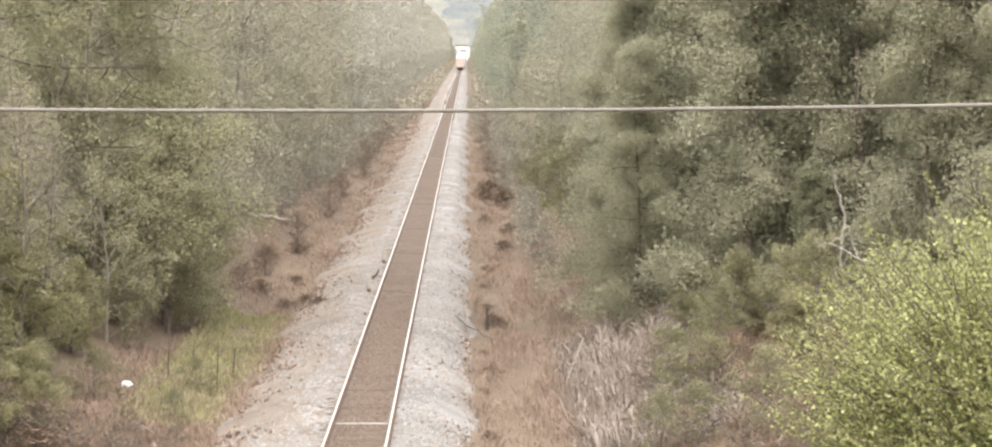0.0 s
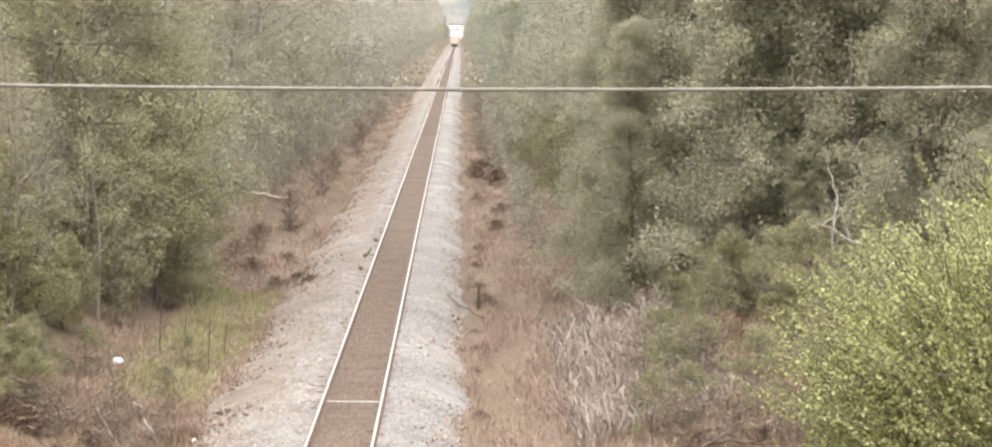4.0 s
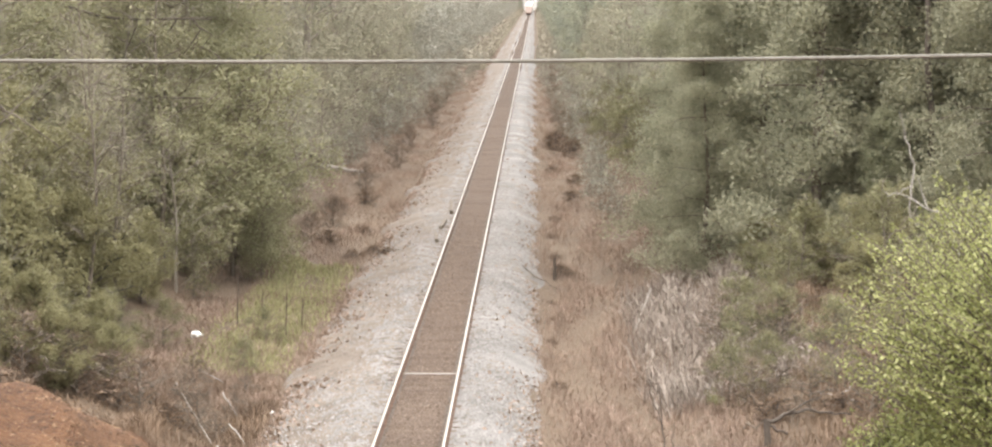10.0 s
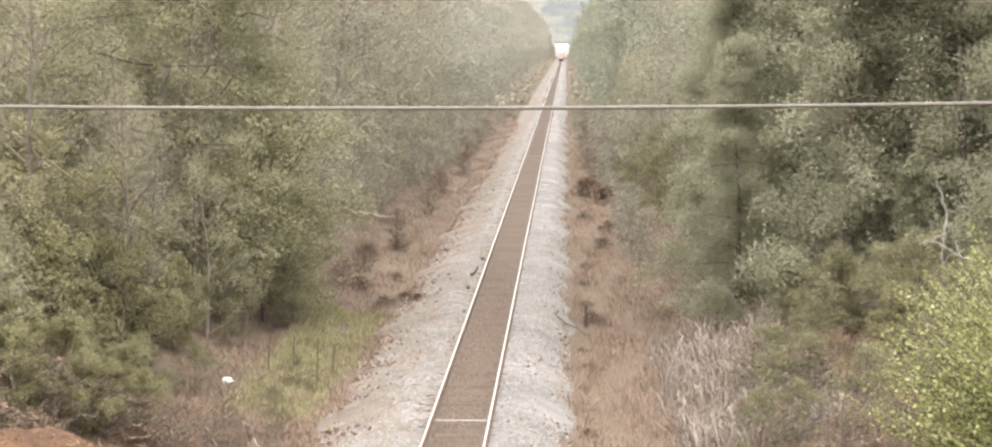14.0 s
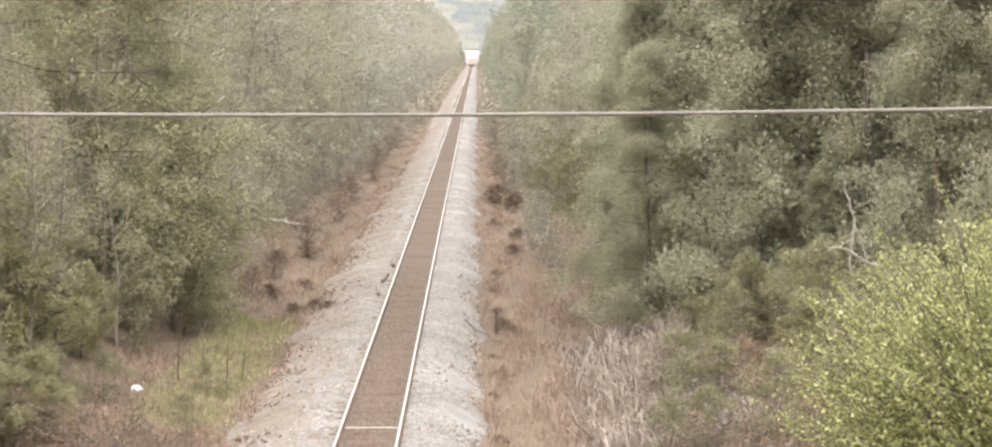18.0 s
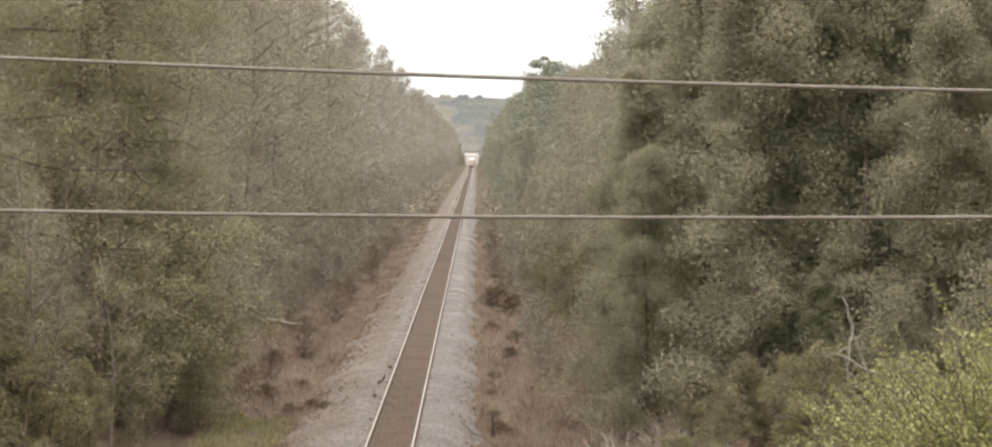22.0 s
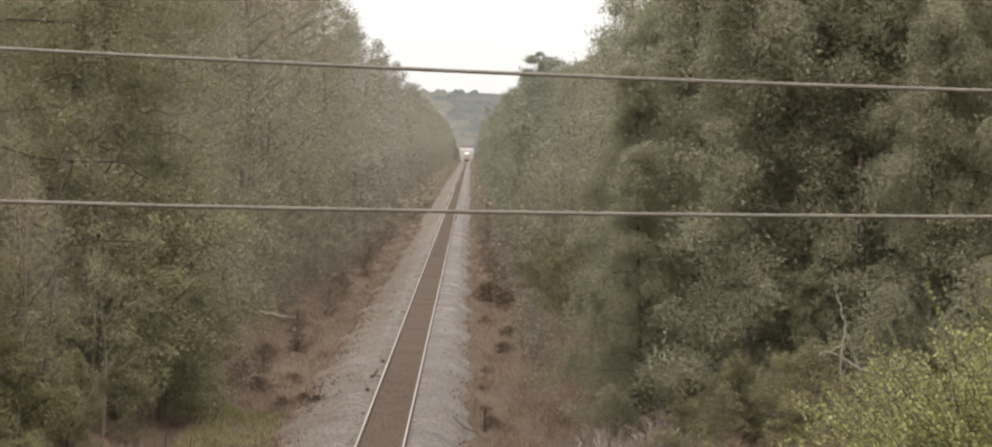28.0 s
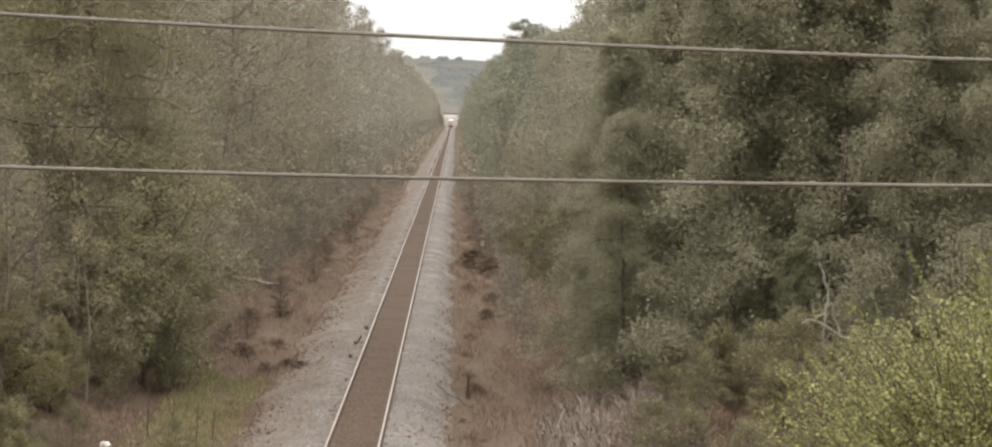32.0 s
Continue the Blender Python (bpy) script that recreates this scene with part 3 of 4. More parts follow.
NEAR = {
    "budding": [tree("budding", "budding_tree", LAB["budding"], 23, 15000, 0.115, M_BUD, M_BARK_PALE, 20 + i, 0.5, twigs=4200) for i in range(3)],
    "sapling": [tree("sapling", "budding_sapling", LAB["sapling"], 8, 3000, 0.12, M_BUD, M_BARK_PALE, 25 + i, 0.38, twigs=1100) for i in range(4)],
    "cedar": [tree("dense", "small_leafy_tree", LAB["cedar"], 10, 20000, 0.12, M_DENSE, M_BARK, 35 + i, 0.46, 0.7) for i in range(3)],
    # mid-distance copies, in the bud colour with some haze painted in
    "midbud": [tree("budding", "budding_tree", LAB["budding"], 23, 9500, 0.145, M_HALF_HAZY_BUD, M_BARK_PALE, 220 + i, 0.5, twigs=2400) for i in range(3)],
    "midsapling": [tree("sapling", "budding_sapling", LAB["sapling"], 8, 1900, 0.16, M_HALF_HAZY_BUD, M_BARK_PALE, 225 + i, 0.4, twigs=700) for i in range(3)],
    "midspring": [tree("spring", "spring_tree", LAB["spring"], 20, 6500, 0.17, M_SPRING, M_BARK_PALE, 250 + i, 0.48, twigs=1200) for i in range(2)],
    "bramble": [tree("shrub", "bramble_clump", LAB["bramble"], 1.3, 900, 0.08, M_BRAMBLE, M_BARK_DARK, 280 + i, 0.2, twigs=500) for i in range(3)],
    "dense": [tree("dense", "leafy_tree", LAB["dense"], 20, 70000, 0.125, M_DENSE, M_BARK, 30 + i, 0.62, 0.7, twigs=400) for i in range(3)],
    "evergreen": [tree("dense", "evergreen_tree", LAB["evergreen"], 20, 70000, 0.128, M_EVERGREEN, M_BARK, 33 + i, 0.62, 0.7, twigs=400) for i in range(2)],
    "round": [tree("round", "rounded_tree", LAB["round"], 7, 15000, 0.11, M_BUD, M_BARK, 300 + i, 0.4, 0.6, twigs=500) for i in range(2)],
    "dark": [tree("round", "dark_bushy_tree", LAB["dark"], 5, 15000, 0.11, M_OLIVE, M_BARK_DARK, 310 + i, 0.4, 0.6, twigs=120) for i in range(3)],
    "edgepine": [tree("pine", "pine_tree", LAB["pine"], 26, 66000, 0.13, M_DENSE, M_BARK, 45, 0.72, 0.6)],
    "pine": [tree("pine", "pine_tree", LAB["pine"], 26, 58000, 0.20, M_NEEDLE, M_BARK, 40 + i, 0.72, 0.22) for i in range(2)],
    "spring": [tree("spring", "spring_tree", LAB["spring"], 20, 10000, 0.13, M_SPRING, M_BARK_PALE, 50 + i, 0.48, twigs=1800) for i in range(2)],
    "bare": [tree("bare", "bare_tree", LAB["bare"], 11, 900, 0.10, M_BUD, M_BARK, 60 + i, 0.4, twigs=2600) for i in range(3)],
    "shrub": [tree("shrub", "green_shrub", LAB["shrub"], 4.5, 4800, 0.10, M_SHRUB, M_BARK, 70 + i, 0.3, twigs=300) for i in range(3)],
    "brown": [tree("shrub", "brown_shrub", LAB["brown"], 1.6, 300, 0.06, M_BROWN, M_BARK, 80 + i, 0.2, twigs=900) for i in range(3)],
}
# Far variants: fewer, larger leaves, most in colours with haze painted in.
FAR = {
    "budding": [tree("budding", "budding_tree", LAB["budding"], 23, 4300, 0.31, M_HAZY_BUD, M_BARK_PALE, 120 + i, 0.6, twigs=400, far=True) for i in range(3)],
    "sapling": [tree("sapling", "budding_sapling", LAB["sapling"], 8, 1015, 0.302, M_HAZY_BUD, M_BARK_PALE, 125 + i, 0.42, twigs=200, far=True) for i in range(2)],
    "dense": [tree("dense", "leafy_tree", LAB["dense"], 20, 6000, 0.34, M_HAZY_PINE, M_BARK_DARK, 130 + i, 0.5, far=True) for i in range(3)],
    "pine": [tree("pine", "pine_tree", LAB["pine"], 26, 4500, 0.42, M_HAZY_PINE, M_BARK_DARK, 140 + i, 0.5, 0.2, far=True) for i in range(2)],
    "spring": [tree("spring", "spring_tree", LAB["spring"], 20, 4300, 0.31, M_SPRING, M_BARK_PALE, 150 + i, 0.55, twigs=200, far=True) for i in range(2)],
    "thicket": [tree("shrub", "grey_thicket", LAB["thicket"], 3.2, 240, 0.22, M_HAZY_BUD, M_BARK, 170 + i, 0.32, twigs=330, far=True) for i in range(3)],
    "tallpine": [tree("tallpine", "tall_pine", LAB["tallpine"], 27, 2600, 0.34, M_HAZY_PINE, M_BARK_DARK, 160, 0.45, 0.5)],
}
used = set()
rnd = random.Random(5)


HEIGHT = dict(dense=20, spring=20, midspring=20, pine=26, budding=23, midbud=23)
rnd_cap = random.Random(8)


def plant(lod, kind, x, y, scale=1.0, tall=1.0, turn=None, group=""):
    """Sets the first free variant of a kind, then copies of it."""
    pool = (NEAR if lod else FAR)[kind]
    ob = pool[rnd.randrange(len(pool))]
    turn = rnd.uniform(0, 360) if turn is None else turn
    if ob.name in used:
        ob = copy_thing(ob, pose(0, 0, 0))
    used.add(ob.name)
    if x > 0 and y > 135 and kind in HEIGHT and x / y < 0.0665:  # the low treeline along the far right side
        rise = float(np.interp(x / y, [0.012, 0.023, 0.03, 0.055], [0.024, 0.033, 0.039, 0.046]))
        scale = min(scale * 1.1, (EYE + rise * y - 0.6) / HEIGHT[kind] * rnd_cap.uniform(0.9, 1.02))
    put(ob, x, y, turn, scale, tall)
    if group:
        tagged(ob, group=group)
    return ob


def woods():
    left, right = "woods left of the line", "woods right of the line"
    pine = plant(1, "pine", -14.6, 84, 1.12)
    dead = [[(-16.75, 9.25), (-15.4, 8.85), (-14.25, 8.75), (-12.2, 8.78), (-11.5, 8.73)], [(-14.1, 8.74), (-14.35, 8.2), (-14.6, 7.6)], [(-12.75, 8.77), (-12.95, 8.45), (-13.1, 8.3)],
            [(-12.2, 8.78), (-11.9, 8.4), (-12.2, 7.95), (-12.55, 7.5)], [(-12.0, 8.5), (-11.5, 8.2), (-12.0, 7.6)], [(-17, 7.1), (-16.2, 6.7), (-14.9, 6.3), (-13.2, 5.95), (-11.9, 5.95)]]
    dead = [([(x * 0.935, 78.2, EYE + (z - EYE) * 0.935) for x, z in p], np.linspace(0.05 if len(p) > 4 else 0.035, 0.02, len(p))) for p in dead]
    dead += [([(-14.6, 84, 9.3), (-14.2, 81, 9.0), (-13.3, 78.2, 8.8)], [0.07, 0.06, 0.05]), ([(-14.6, 84, 7.2), (-14.3, 81, 6.8), (-13.9, 78.2, 6.5)], [0.07, 0.06, 0.05])]
    v, f = tubes(dead, 5)
    inv = pine.matrix_basis.inverted()
    limb = part("dead_limb", mesh_of("dead_limb", [tuple(inv @ Vector(q)) for q in v], f, [M_BARK_DARK], smooth=True), None, pine, "dark dead lower limbs")
    plant(1, "pine", -12.5, 85, 0.95)
    plant(1, "pine", -19.0, 70, 0.95)
    for x, y, k, s in [(-14.5, 64, "bare", 1.0), (-13.2, 70, "bare", 0.9), (-12.6, 78, "bare", 1.0), (-15.5, 58, "bare", 1.1), (-12.5, 65, "bare", 0.75), (-12.0, 66.8, "bare", 0.7), (-13.0, 67.5, "bare", 0.8),
                       (-13.4, 92, "bare", 1.0), (-18, 77, "budding", 0.75), (-21.5, 67, "budding", 0.85), (-23, 79, "budding", 0.95), (-17.2, 66, "sapling", 1.2), (-18.6, 62, "sapling", 1.3), (-16.8, 72, "sapling", 1.1), (-17.5, 81, "sapling", 1.1), (-14.0, 79, "sapling", 1.3), (-20, 73, "sapling", 1.4), (-13.8, 62, "dark", 0.9), (-12.6, 58.6, "dark", 0.5), (-11.9, 57.0, "dark", 0.45), (-13.2, 55.6, "dark", 0.5), (-10.9, 59.6, "dark", 0.36), (-14.6, 55.5, "dark", 0.6), (-11.4, 60.6, "dark", 0.45), (-13.9, 57.6, "dark", 0.6), (-15.1, 58.6, "dark", 0.8), (-12.7, 65.5, "dark", 0.8), (-14.6, 66.5, "dark", 1.1), (-13.2, 69.5, "dark", 0.95), (-12.2, 72, "dark", 0.6), (-15.8, 61.5, "dark", 1.15), (-16.6, 69, "dark", 1.35),
                       (-13.2, 80.5, "round", 1.2), (-15.1, 81, "round", 1.25), (-11.0, 84.5, "round", 1.25), (-16.9, 78, "round", 1.2), (-11.7, 80, "round", 0.95), (-9.9, 84, "round", 0.5), (-10.3, 90, "round", 0.7), (-12.2, 94, "round", 0.9), (-15.6, 85, "round", 1.1), (-18.2, 73, "dark", 1.4), (-12.4, 101, "bare", 0.9), (-20, 82, "budding", 0.85), (-15, 99, "budding", 0.85), (-19, 96, "budding", 1.0),
                       (-14.2, 110, "budding", 0.95), (-20, 112, "budding", 1.05), (-25, 105, "pine", 1.0), (-25, 90, "budding", 1.0)]:
        plant(1, k, x, y, s, group=left)
    y = 57.0
    while y < 210:
        plant(1, "sapling" if y < 105 else "midsapling", (-14.4 if y < 71 else -12.2) + rnd.uniform(-0.9, 0.8), y, rnd.uniform(0.5, 0.8) if y < 86 else rnd.uniform(0.6, 1.1), group=left)
        if rnd.random() < 0.6:
            plant(1, "sapling" if y < 105 else "midsapling", -15.5 + rnd.uniform(-1.2, 1.2), y + 1.5, rnd.uniform(0.55, 0.8) if y < 86 else rnd.uniform(0.9, 1.3), group=left)
        y += rnd.uniform(3, 5)
    for side, x0, toward in ((left, -10.3, 1), (right, 3.6, -1)):
        y = 105.0 if toward < 0 else 136.0
        while y < 420:
            near = toward * min(2.2, max(0.0, (y - 140) / 70))
            plant(0, "thicket", x0 + near + rnd.uniform(-0.8, 0.5), y, rnd.uniform(0.35, 0.75), group=side)
            if y > 160:
                plant(0, "thicket", x0 - toward * 0.6 + rnd.uniform(-0.8, 0.5), y + 2, rnd.uniform(0.7, 1.2), group=side)
            y += rnd.uniform(3.5, 5.5) * (1 + (y - 100) / 300)
    for x, y, s in [(-11.5, 1600, 0.8), (-11.2, 1660, 0.6), (-10.6, 1705, 0.5), (5.6, 1600, 0.7), (5.2, 1650, 0.6), (4.9, 1700, 0.5)]:
        plant(0, "dense", x, y, s, group=left if x < 0 else right)
    for x0, side in ((-27, left), (22, right)):
        for i in range(16):
            s = -1 if x0 < 0 else 1
            plant(0, rnd.choice(["budding", "budding", "dense", "pine"] if s < 0 else ["dense", "dense", "budding", "pine"]), x0 + s * rnd.uniform(0, 5) + s * (i % 2) * 6, 98 + i * 10 + rnd.uniform(-3, 3), rnd.uniform(1.05, 1.3), group=side)
    y = 88.0
    while y < 230:
        if y < 120:
            plant(1, "cedar", 7.5 + rnd.uniform(-0.5, 0.7), y, rnd.uniform(0.8, 1.2), group=right)
        else:
            plant(1, rnd.choice(["midsapling", "shrub"]), 5.7 + rnd.uniform(-0.5, 0.7), y, rnd.uniform(0.9, 1.3), group=right)
        y += rnd.uniform(6, 9)
    while y < 1690:
        plant(0, rnd.choice(["dense", "dense", "spring"]), 5.9 + rnd.uniform(-0.6, 0.6), y, rnd.uniform(0.42, 0.65), group=right)
        y += rnd.uniform(8, 11) * (1 + (y - 230) / 500)
    y = 120.0
    while y < 230:
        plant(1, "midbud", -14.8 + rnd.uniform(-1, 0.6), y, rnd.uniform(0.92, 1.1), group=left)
        plant(0, rnd.choice(["budding", "budding", "pine"]), -20 + rnd.uniform(-2, 2), y + 4, rnd.uniform(0.95, 1.15), group=left)
        y += rnd.uniform(7, 10)
    while y < 1690:
        k = 1 + (y - 230) / 700
        plant(0, rnd.choice(["budding", "budding", "budding", "spring"]), -14.8 + rnd.uniform(-1.5, 0.6), y, rnd.uniform(0.85, 1.1), group=left)
        plant(0, "sapling", -12.3 + rnd.uniform(-0.8, 0.5), y + 3 * k, rnd.uniform(0.8, 1.2), group=left)
        if rnd.random() < 0.4:
            plant(0, rnd.choice(["budding", "pine"]), -20 + rnd.uniform(-2, 2), y + 4, rnd.uniform(0.9, 1.1), group=left)
        y += rnd.uniform(7.5, 10.5) * k
    for x, y, k, s in [(5.8, 80.5, "evergreen", 0.52), (8.0, 85, "evergreen", 0.85), (6.2, 87.5, "evergreen", 0.66), (9.6, 77, "evergreen", 0.88), (7.6, 93, "dense", 0.8), (9.0, 96, "midspring", 0.9), (13.2, 84, "evergreen", 1.05), (11.3, 81, "evergreen", 0.9), (8.6, 73, "dark", 0.5), (7.2, 75.5, "dark", 0.45), (10.2, 70, "dark", 0.6), (9.4, 65, "dark", 0.45), (7.2, 108, "spring", 0.95), (7.6, 119, "spring", 0.9), (15.6, 75, "evergreen", 0.95), (12.4, 76.2, "evergreen", 0.78), (19, 78, "evergreen", 1.05), (12.95, 79, "edgepine", 0.95), (11.2, 73.8, "cedar", 0.55), (14.3, 72, "evergreen", 0.68), (17, 71, "evergreen", 0.75), (8.6, 88, "midspring", 0.9), (13, 92, "midspring", 1.0),
                       (8.3, 101, "midspring", 0.8), (18, 84, "dense", 1.05), (12, 108, "midbud", 0.85), (8.8, 115, "midspring", 0.85), (18, 104, "midbud", 1.0), (9.7, 131, "spring", 0.85),
                       (13.5, 126, "spring", 1.0), (18.5, 125, "dense", 1.05), (23, 110, "dense", 1.1), (26, 130, "dense", 1.1), (22, 140, "dense", 1.15), (14, 118, "cedar", 1.2), (16.2, 123, "cedar", 1.3), (15, 111, "cedar", 1.2), (17.5, 128, "cedar", 1.3), (12, 84, "cedar", 1.1), (11, 97, "cedar", 1.2), (24.5, 90, "dense", 1.1)]:
        plant(1, k, x, y, s, group=right)
    y = 140.0
    while y < 230:
        plant(1, rnd.choice(["midspring", "midspring", "midbud"]), 9.2 + rnd.uniform(-0.6, 1.4), y, rnd.uniform(0.75, 0.95), group=right)
        plant(0, rnd.choice(["dense", "spring", "dense"]), 15 + rnd.uniform(-2, 2), y + 4, rnd.uniform(0.9, 1.05), group=right)
        plant(0, rnd.choice(["dense", "dense", "pine"]), 24 + rnd.uniform(-3, 3), y + 2, rnd.uniform(1.0, 1.15), group=right)
        y += rnd.uniform(7, 10)
    while y < 1690:
        k = 1 + (y - 230) / 700
        plant(0, rnd.choice(["dense", "dense", "spring", "pine"]), 9.2 + rnd.uniform(-0.8, 1.5), y, rnd.uniform(0.8, 1.05), group=right)
        if rnd.random() < 0.5:
            plant(0, rnd.choice(["dense", "spring"]), 15.5 + rnd.uniform(-2, 2), y + 4, rnd.uniform(0.9, 1.05), group=right)
        y += rnd.uniform(7.5, 10.5) * k
    plant(0, "tallpine", 9.4, 305, 0.81, turn=20)
    for x, y, s in [(-11.2, 76, 0.6), (-14.6, 57, 0.6), (-12.4, 60, 0.5), (-11.4, 62.5, 0.5), (-10.6, 66, 0.4), (-8.1, 64.5, 0.28), (-8.2, 70.5, 0.3), (-11.2, 88, 0.9), (-11, 97, 0.8),
                    (5.4, 160, 1.0), (4.6, 150, 0.8), (4.9, 172, 0.9), (6.0, 139, 0.9), (5.3, 60, 0.5), (4.7, 56, 0.42), (5.6, 64, 0.5), (6.6, 70, 0.5), (8.3, 72, 0.7), (7.2, 66, 0.6), (9.9, 66, 0.8), (10.5, 59, 0.8), (5.8, 128, 0.8), (6.3, 60, 0.5), (5.7, 57, 0.4), (7.0, 54, 0.55), (8.2, 52, 0.6)]:
        plant(1, "shrub", x, y, s, group="shrubs along the line")
    for x, y, s in [(1.5, 160, 1.7), (2.3, 154, 1.4), (1.0, 87.3, 0.7), (0.7, 75, 0.4), (0.6, 79, 0.35), (0.8, 93, 0.45), (0.7, 101, 0.4), (0.9, 109, 0.5), (1.0, 140, 0.6), (0.5, 70, 0.35), (0.6, 62, 0.4), (-5.9, 93, 0.6), (-6.6, 95, 0.6), (-7.4, 94, 0.7), (-8.6, 97, 0.8), (-8.4, 116, 0.9), (-7.6, 104, 0.6), 
                    (-9.5, 112, 0.9), (-12.4, 50.5, 1.0), (-13.2, 52, 1.0), (-12.6, 48.5, 0.9), (-12.2, 52.6, 0.8), (-10.5, 57, 0.9), (-9.0, 56.5, 0.8), (-11.8, 58, 1.0), (5.6, 53, 0.8), (6.8, 51, 0.9), (8.0, 55, 1.0), (1.9, 120, 0.8), (2.4, 132, 0.9)]:
        plant(1, "bramble", x, y, s * 1.35, 0.5, group="brambles along the line")
    for x, y, s in [(-9, 124, 1.2), (-8.2, 140, 1.2), (-8.6, 160, 1.2), (-8.1, 185, 1.3),
                    (-8.9, 60, 0.9), (-9.8, 57, 1.0), (-8.2, 56, 0.8), (-7.6, 55, 0.6), (-12.4, 56, 1.2), (-11.4, 57.5, 1.1), (-13.4, 57, 1.3), (-13.6, 53.5, 1.2), (-8.8, 58.5, 0.8), (-7.6, 60.5, 0.6), (-10.6, 58, 0.9), (-7.5, 58, 0.6), (2.2, 175, 1.3), (1.8, 195, 1.3), (2.0, 230, 1.4), (5.2, 64, 1.1), (6.4, 60, 1.2), (7.6, 58, 1.2),
                    (-9.2, 106, 1.0), (-9.4, 98, 1.0), (5.2, 55, 0.9), (6.2, 52, 0.9), (7.4, 50, 1.0), (4.4, 58, 0.8), (-8.8, 205, 1.4), (-8.6, 228, 1.4), (-8.8, 255, 1.5), (1.9, 255, 1.4), (2.1, 280, 1.5)]:
        plant(1, "brown", x, y, s, group="brown shrubs along the line")
    for x, y, s in [(5.4, 150, 0.3), (5.0, 163, 0.34), (5.3, 178, 0.36), (5.2, 197, 0.36), (6.4, 140, 0.4)]:
        plant(1, "spring", x, y, s, group=right)
    for x, y, s in [(-13.4, 138, 1.12), (-13.2, 158, 1.15), (-13.4, 182, 1.15), (-13.2, 206, 1.1), (-22.5, 108, 0.9), (-24.5, 119, 0.95), (-27, 131, 1.0), (-23, 100, 0.85), (-29, 142, 1.0), (-20.5, 92, 0.7)]:
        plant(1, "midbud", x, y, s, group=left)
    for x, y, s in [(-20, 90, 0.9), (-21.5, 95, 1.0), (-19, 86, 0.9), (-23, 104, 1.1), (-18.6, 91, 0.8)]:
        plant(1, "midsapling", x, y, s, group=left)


woods()
for pool in (NEAR, FAR):
    for obs in pool.values():
        for ob in obs:
            if ob.name not in used:
                plant_y = 340 + 9 * len(used) % 200
                put(ob, -22, plant_y, 0)


# ---- the bright young tree by the bridge ----
def near_tree(x, y, centre, radii, sprays, length, fill, seed, leaf=0.054):
    """A domed young tree: stems from the ground, and sprays set with rows of leaves that sweep up and outwards to the dome."""
    rng = np.random.default_rng(seed)
    z0 = float(ground_z(x, y)) - 0.1
    thing = tagged(empty("young_tree", pose(x, y, z0)), "young tree with bright yellow-green spring leaves on arching sprays", "tree")
    mid, rad = np.array(centre) - [x, y, z0], np.array(radii)
    wood, spots, ways = [], [], []
    t7, t8 = np.linspace(0, 1, 7)[:, None], np.linspace(0, 1, 8)[:, None]
    for i in range(7):
        a = i * 0.9
        end = mid + rad * [0.5 * math.cos(a), 0.5 * math.sin(a), 0.45]
        base = np.array([0.12 * math.cos(a), 0.12 * math.sin(a), 0])
        wood.append((base + (end - base) * [1, 1, 1] * t7 ** [1.6, 1.6, 1.0] + rng.normal(scale=0.05, size=(7, 3)) * t7, np.linspace(0.06, 0.015, 7)))
    for i in range(sprays):
        shoot = i % 9 == 0
        n = unit(rng.normal(size=(1, 3)) * [1, 1, 0.8] + [0, 0, 0.45])[0]
        low = 0.82 if n[2] < -0.1 else 1.0
        d = unit((n * [0.75, 0.75, 0.6] + [-0.22, -0.05, 0.5])[None] + rng.normal(scale=0.16, size=(1, 3)))[0]
        L = length * rng.uniform(0.65, 1.3)
        tip = mid + n * rad * low * (rng.uniform(0.78, 1.0) + 0.02) + d * (rng.uniform(0.15, 0.4) * length if shoot else 0)
        pts = tip - d * L * (1 - t8) - n * [1, 1, 0] * L * 0.1 * (1 - t8) ** 2 + rng.normal(scale=0.012, size=(8, 3))
        wood.append((pts, np.linspace(0.011, 0.003, 8)))
        k = np.linspace(0.2, 1.0, max(8, int(L / (0.036 if not shoot else 0.03))))
        p = np.stack([np.interp(k, t8[:, 0], pts[:, j]) for j in range(3)], 1)
        side = unit(np.cross(d, rng.normal(size=3))[None])[0]
        sway = np.where(np.arange(len(k)) % 2, 1, -1)[:, None] * side + rng.normal(scale=0.45, size=(len(k), 3))
        spots.append(p + sway * 0.026)
        ways.append(d * 0.5 + sway * 0.8)
    v, f = tubes(wood, 4)
    part("trunk", mesh_of("trunk", v, f, [M_BARK], smooth=True), None, thing)
    c = np.concatenate(spots)
    v, f = leaves(c, leaf, rng, 0.62, np.concatenate(ways), 0.15)
    # fill inside the dome, in the leaf colour with shade put in
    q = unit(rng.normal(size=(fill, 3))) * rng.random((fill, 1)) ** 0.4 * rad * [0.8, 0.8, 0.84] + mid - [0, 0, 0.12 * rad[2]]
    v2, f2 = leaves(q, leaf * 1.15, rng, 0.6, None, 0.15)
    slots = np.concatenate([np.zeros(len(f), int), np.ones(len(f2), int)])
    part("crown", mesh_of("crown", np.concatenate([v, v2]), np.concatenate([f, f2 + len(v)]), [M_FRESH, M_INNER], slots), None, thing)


near_tree(6.2, 25.7, (6.3, 25.7, 5.4), (3.0, 2.7, 2.45), 1500, 1.25, 60000, 7)
near_tree(4.3, 26.6, (4.35, 26.6, 4.05), (1.0, 0.9, 0.85), 260, 0.5, 9000, 9)
near_tree(11.3, 45, (11.3, 45, 5.6), (1.7, 1.7, 2.0), 300, 1.0, 9000, 8, 0.075)


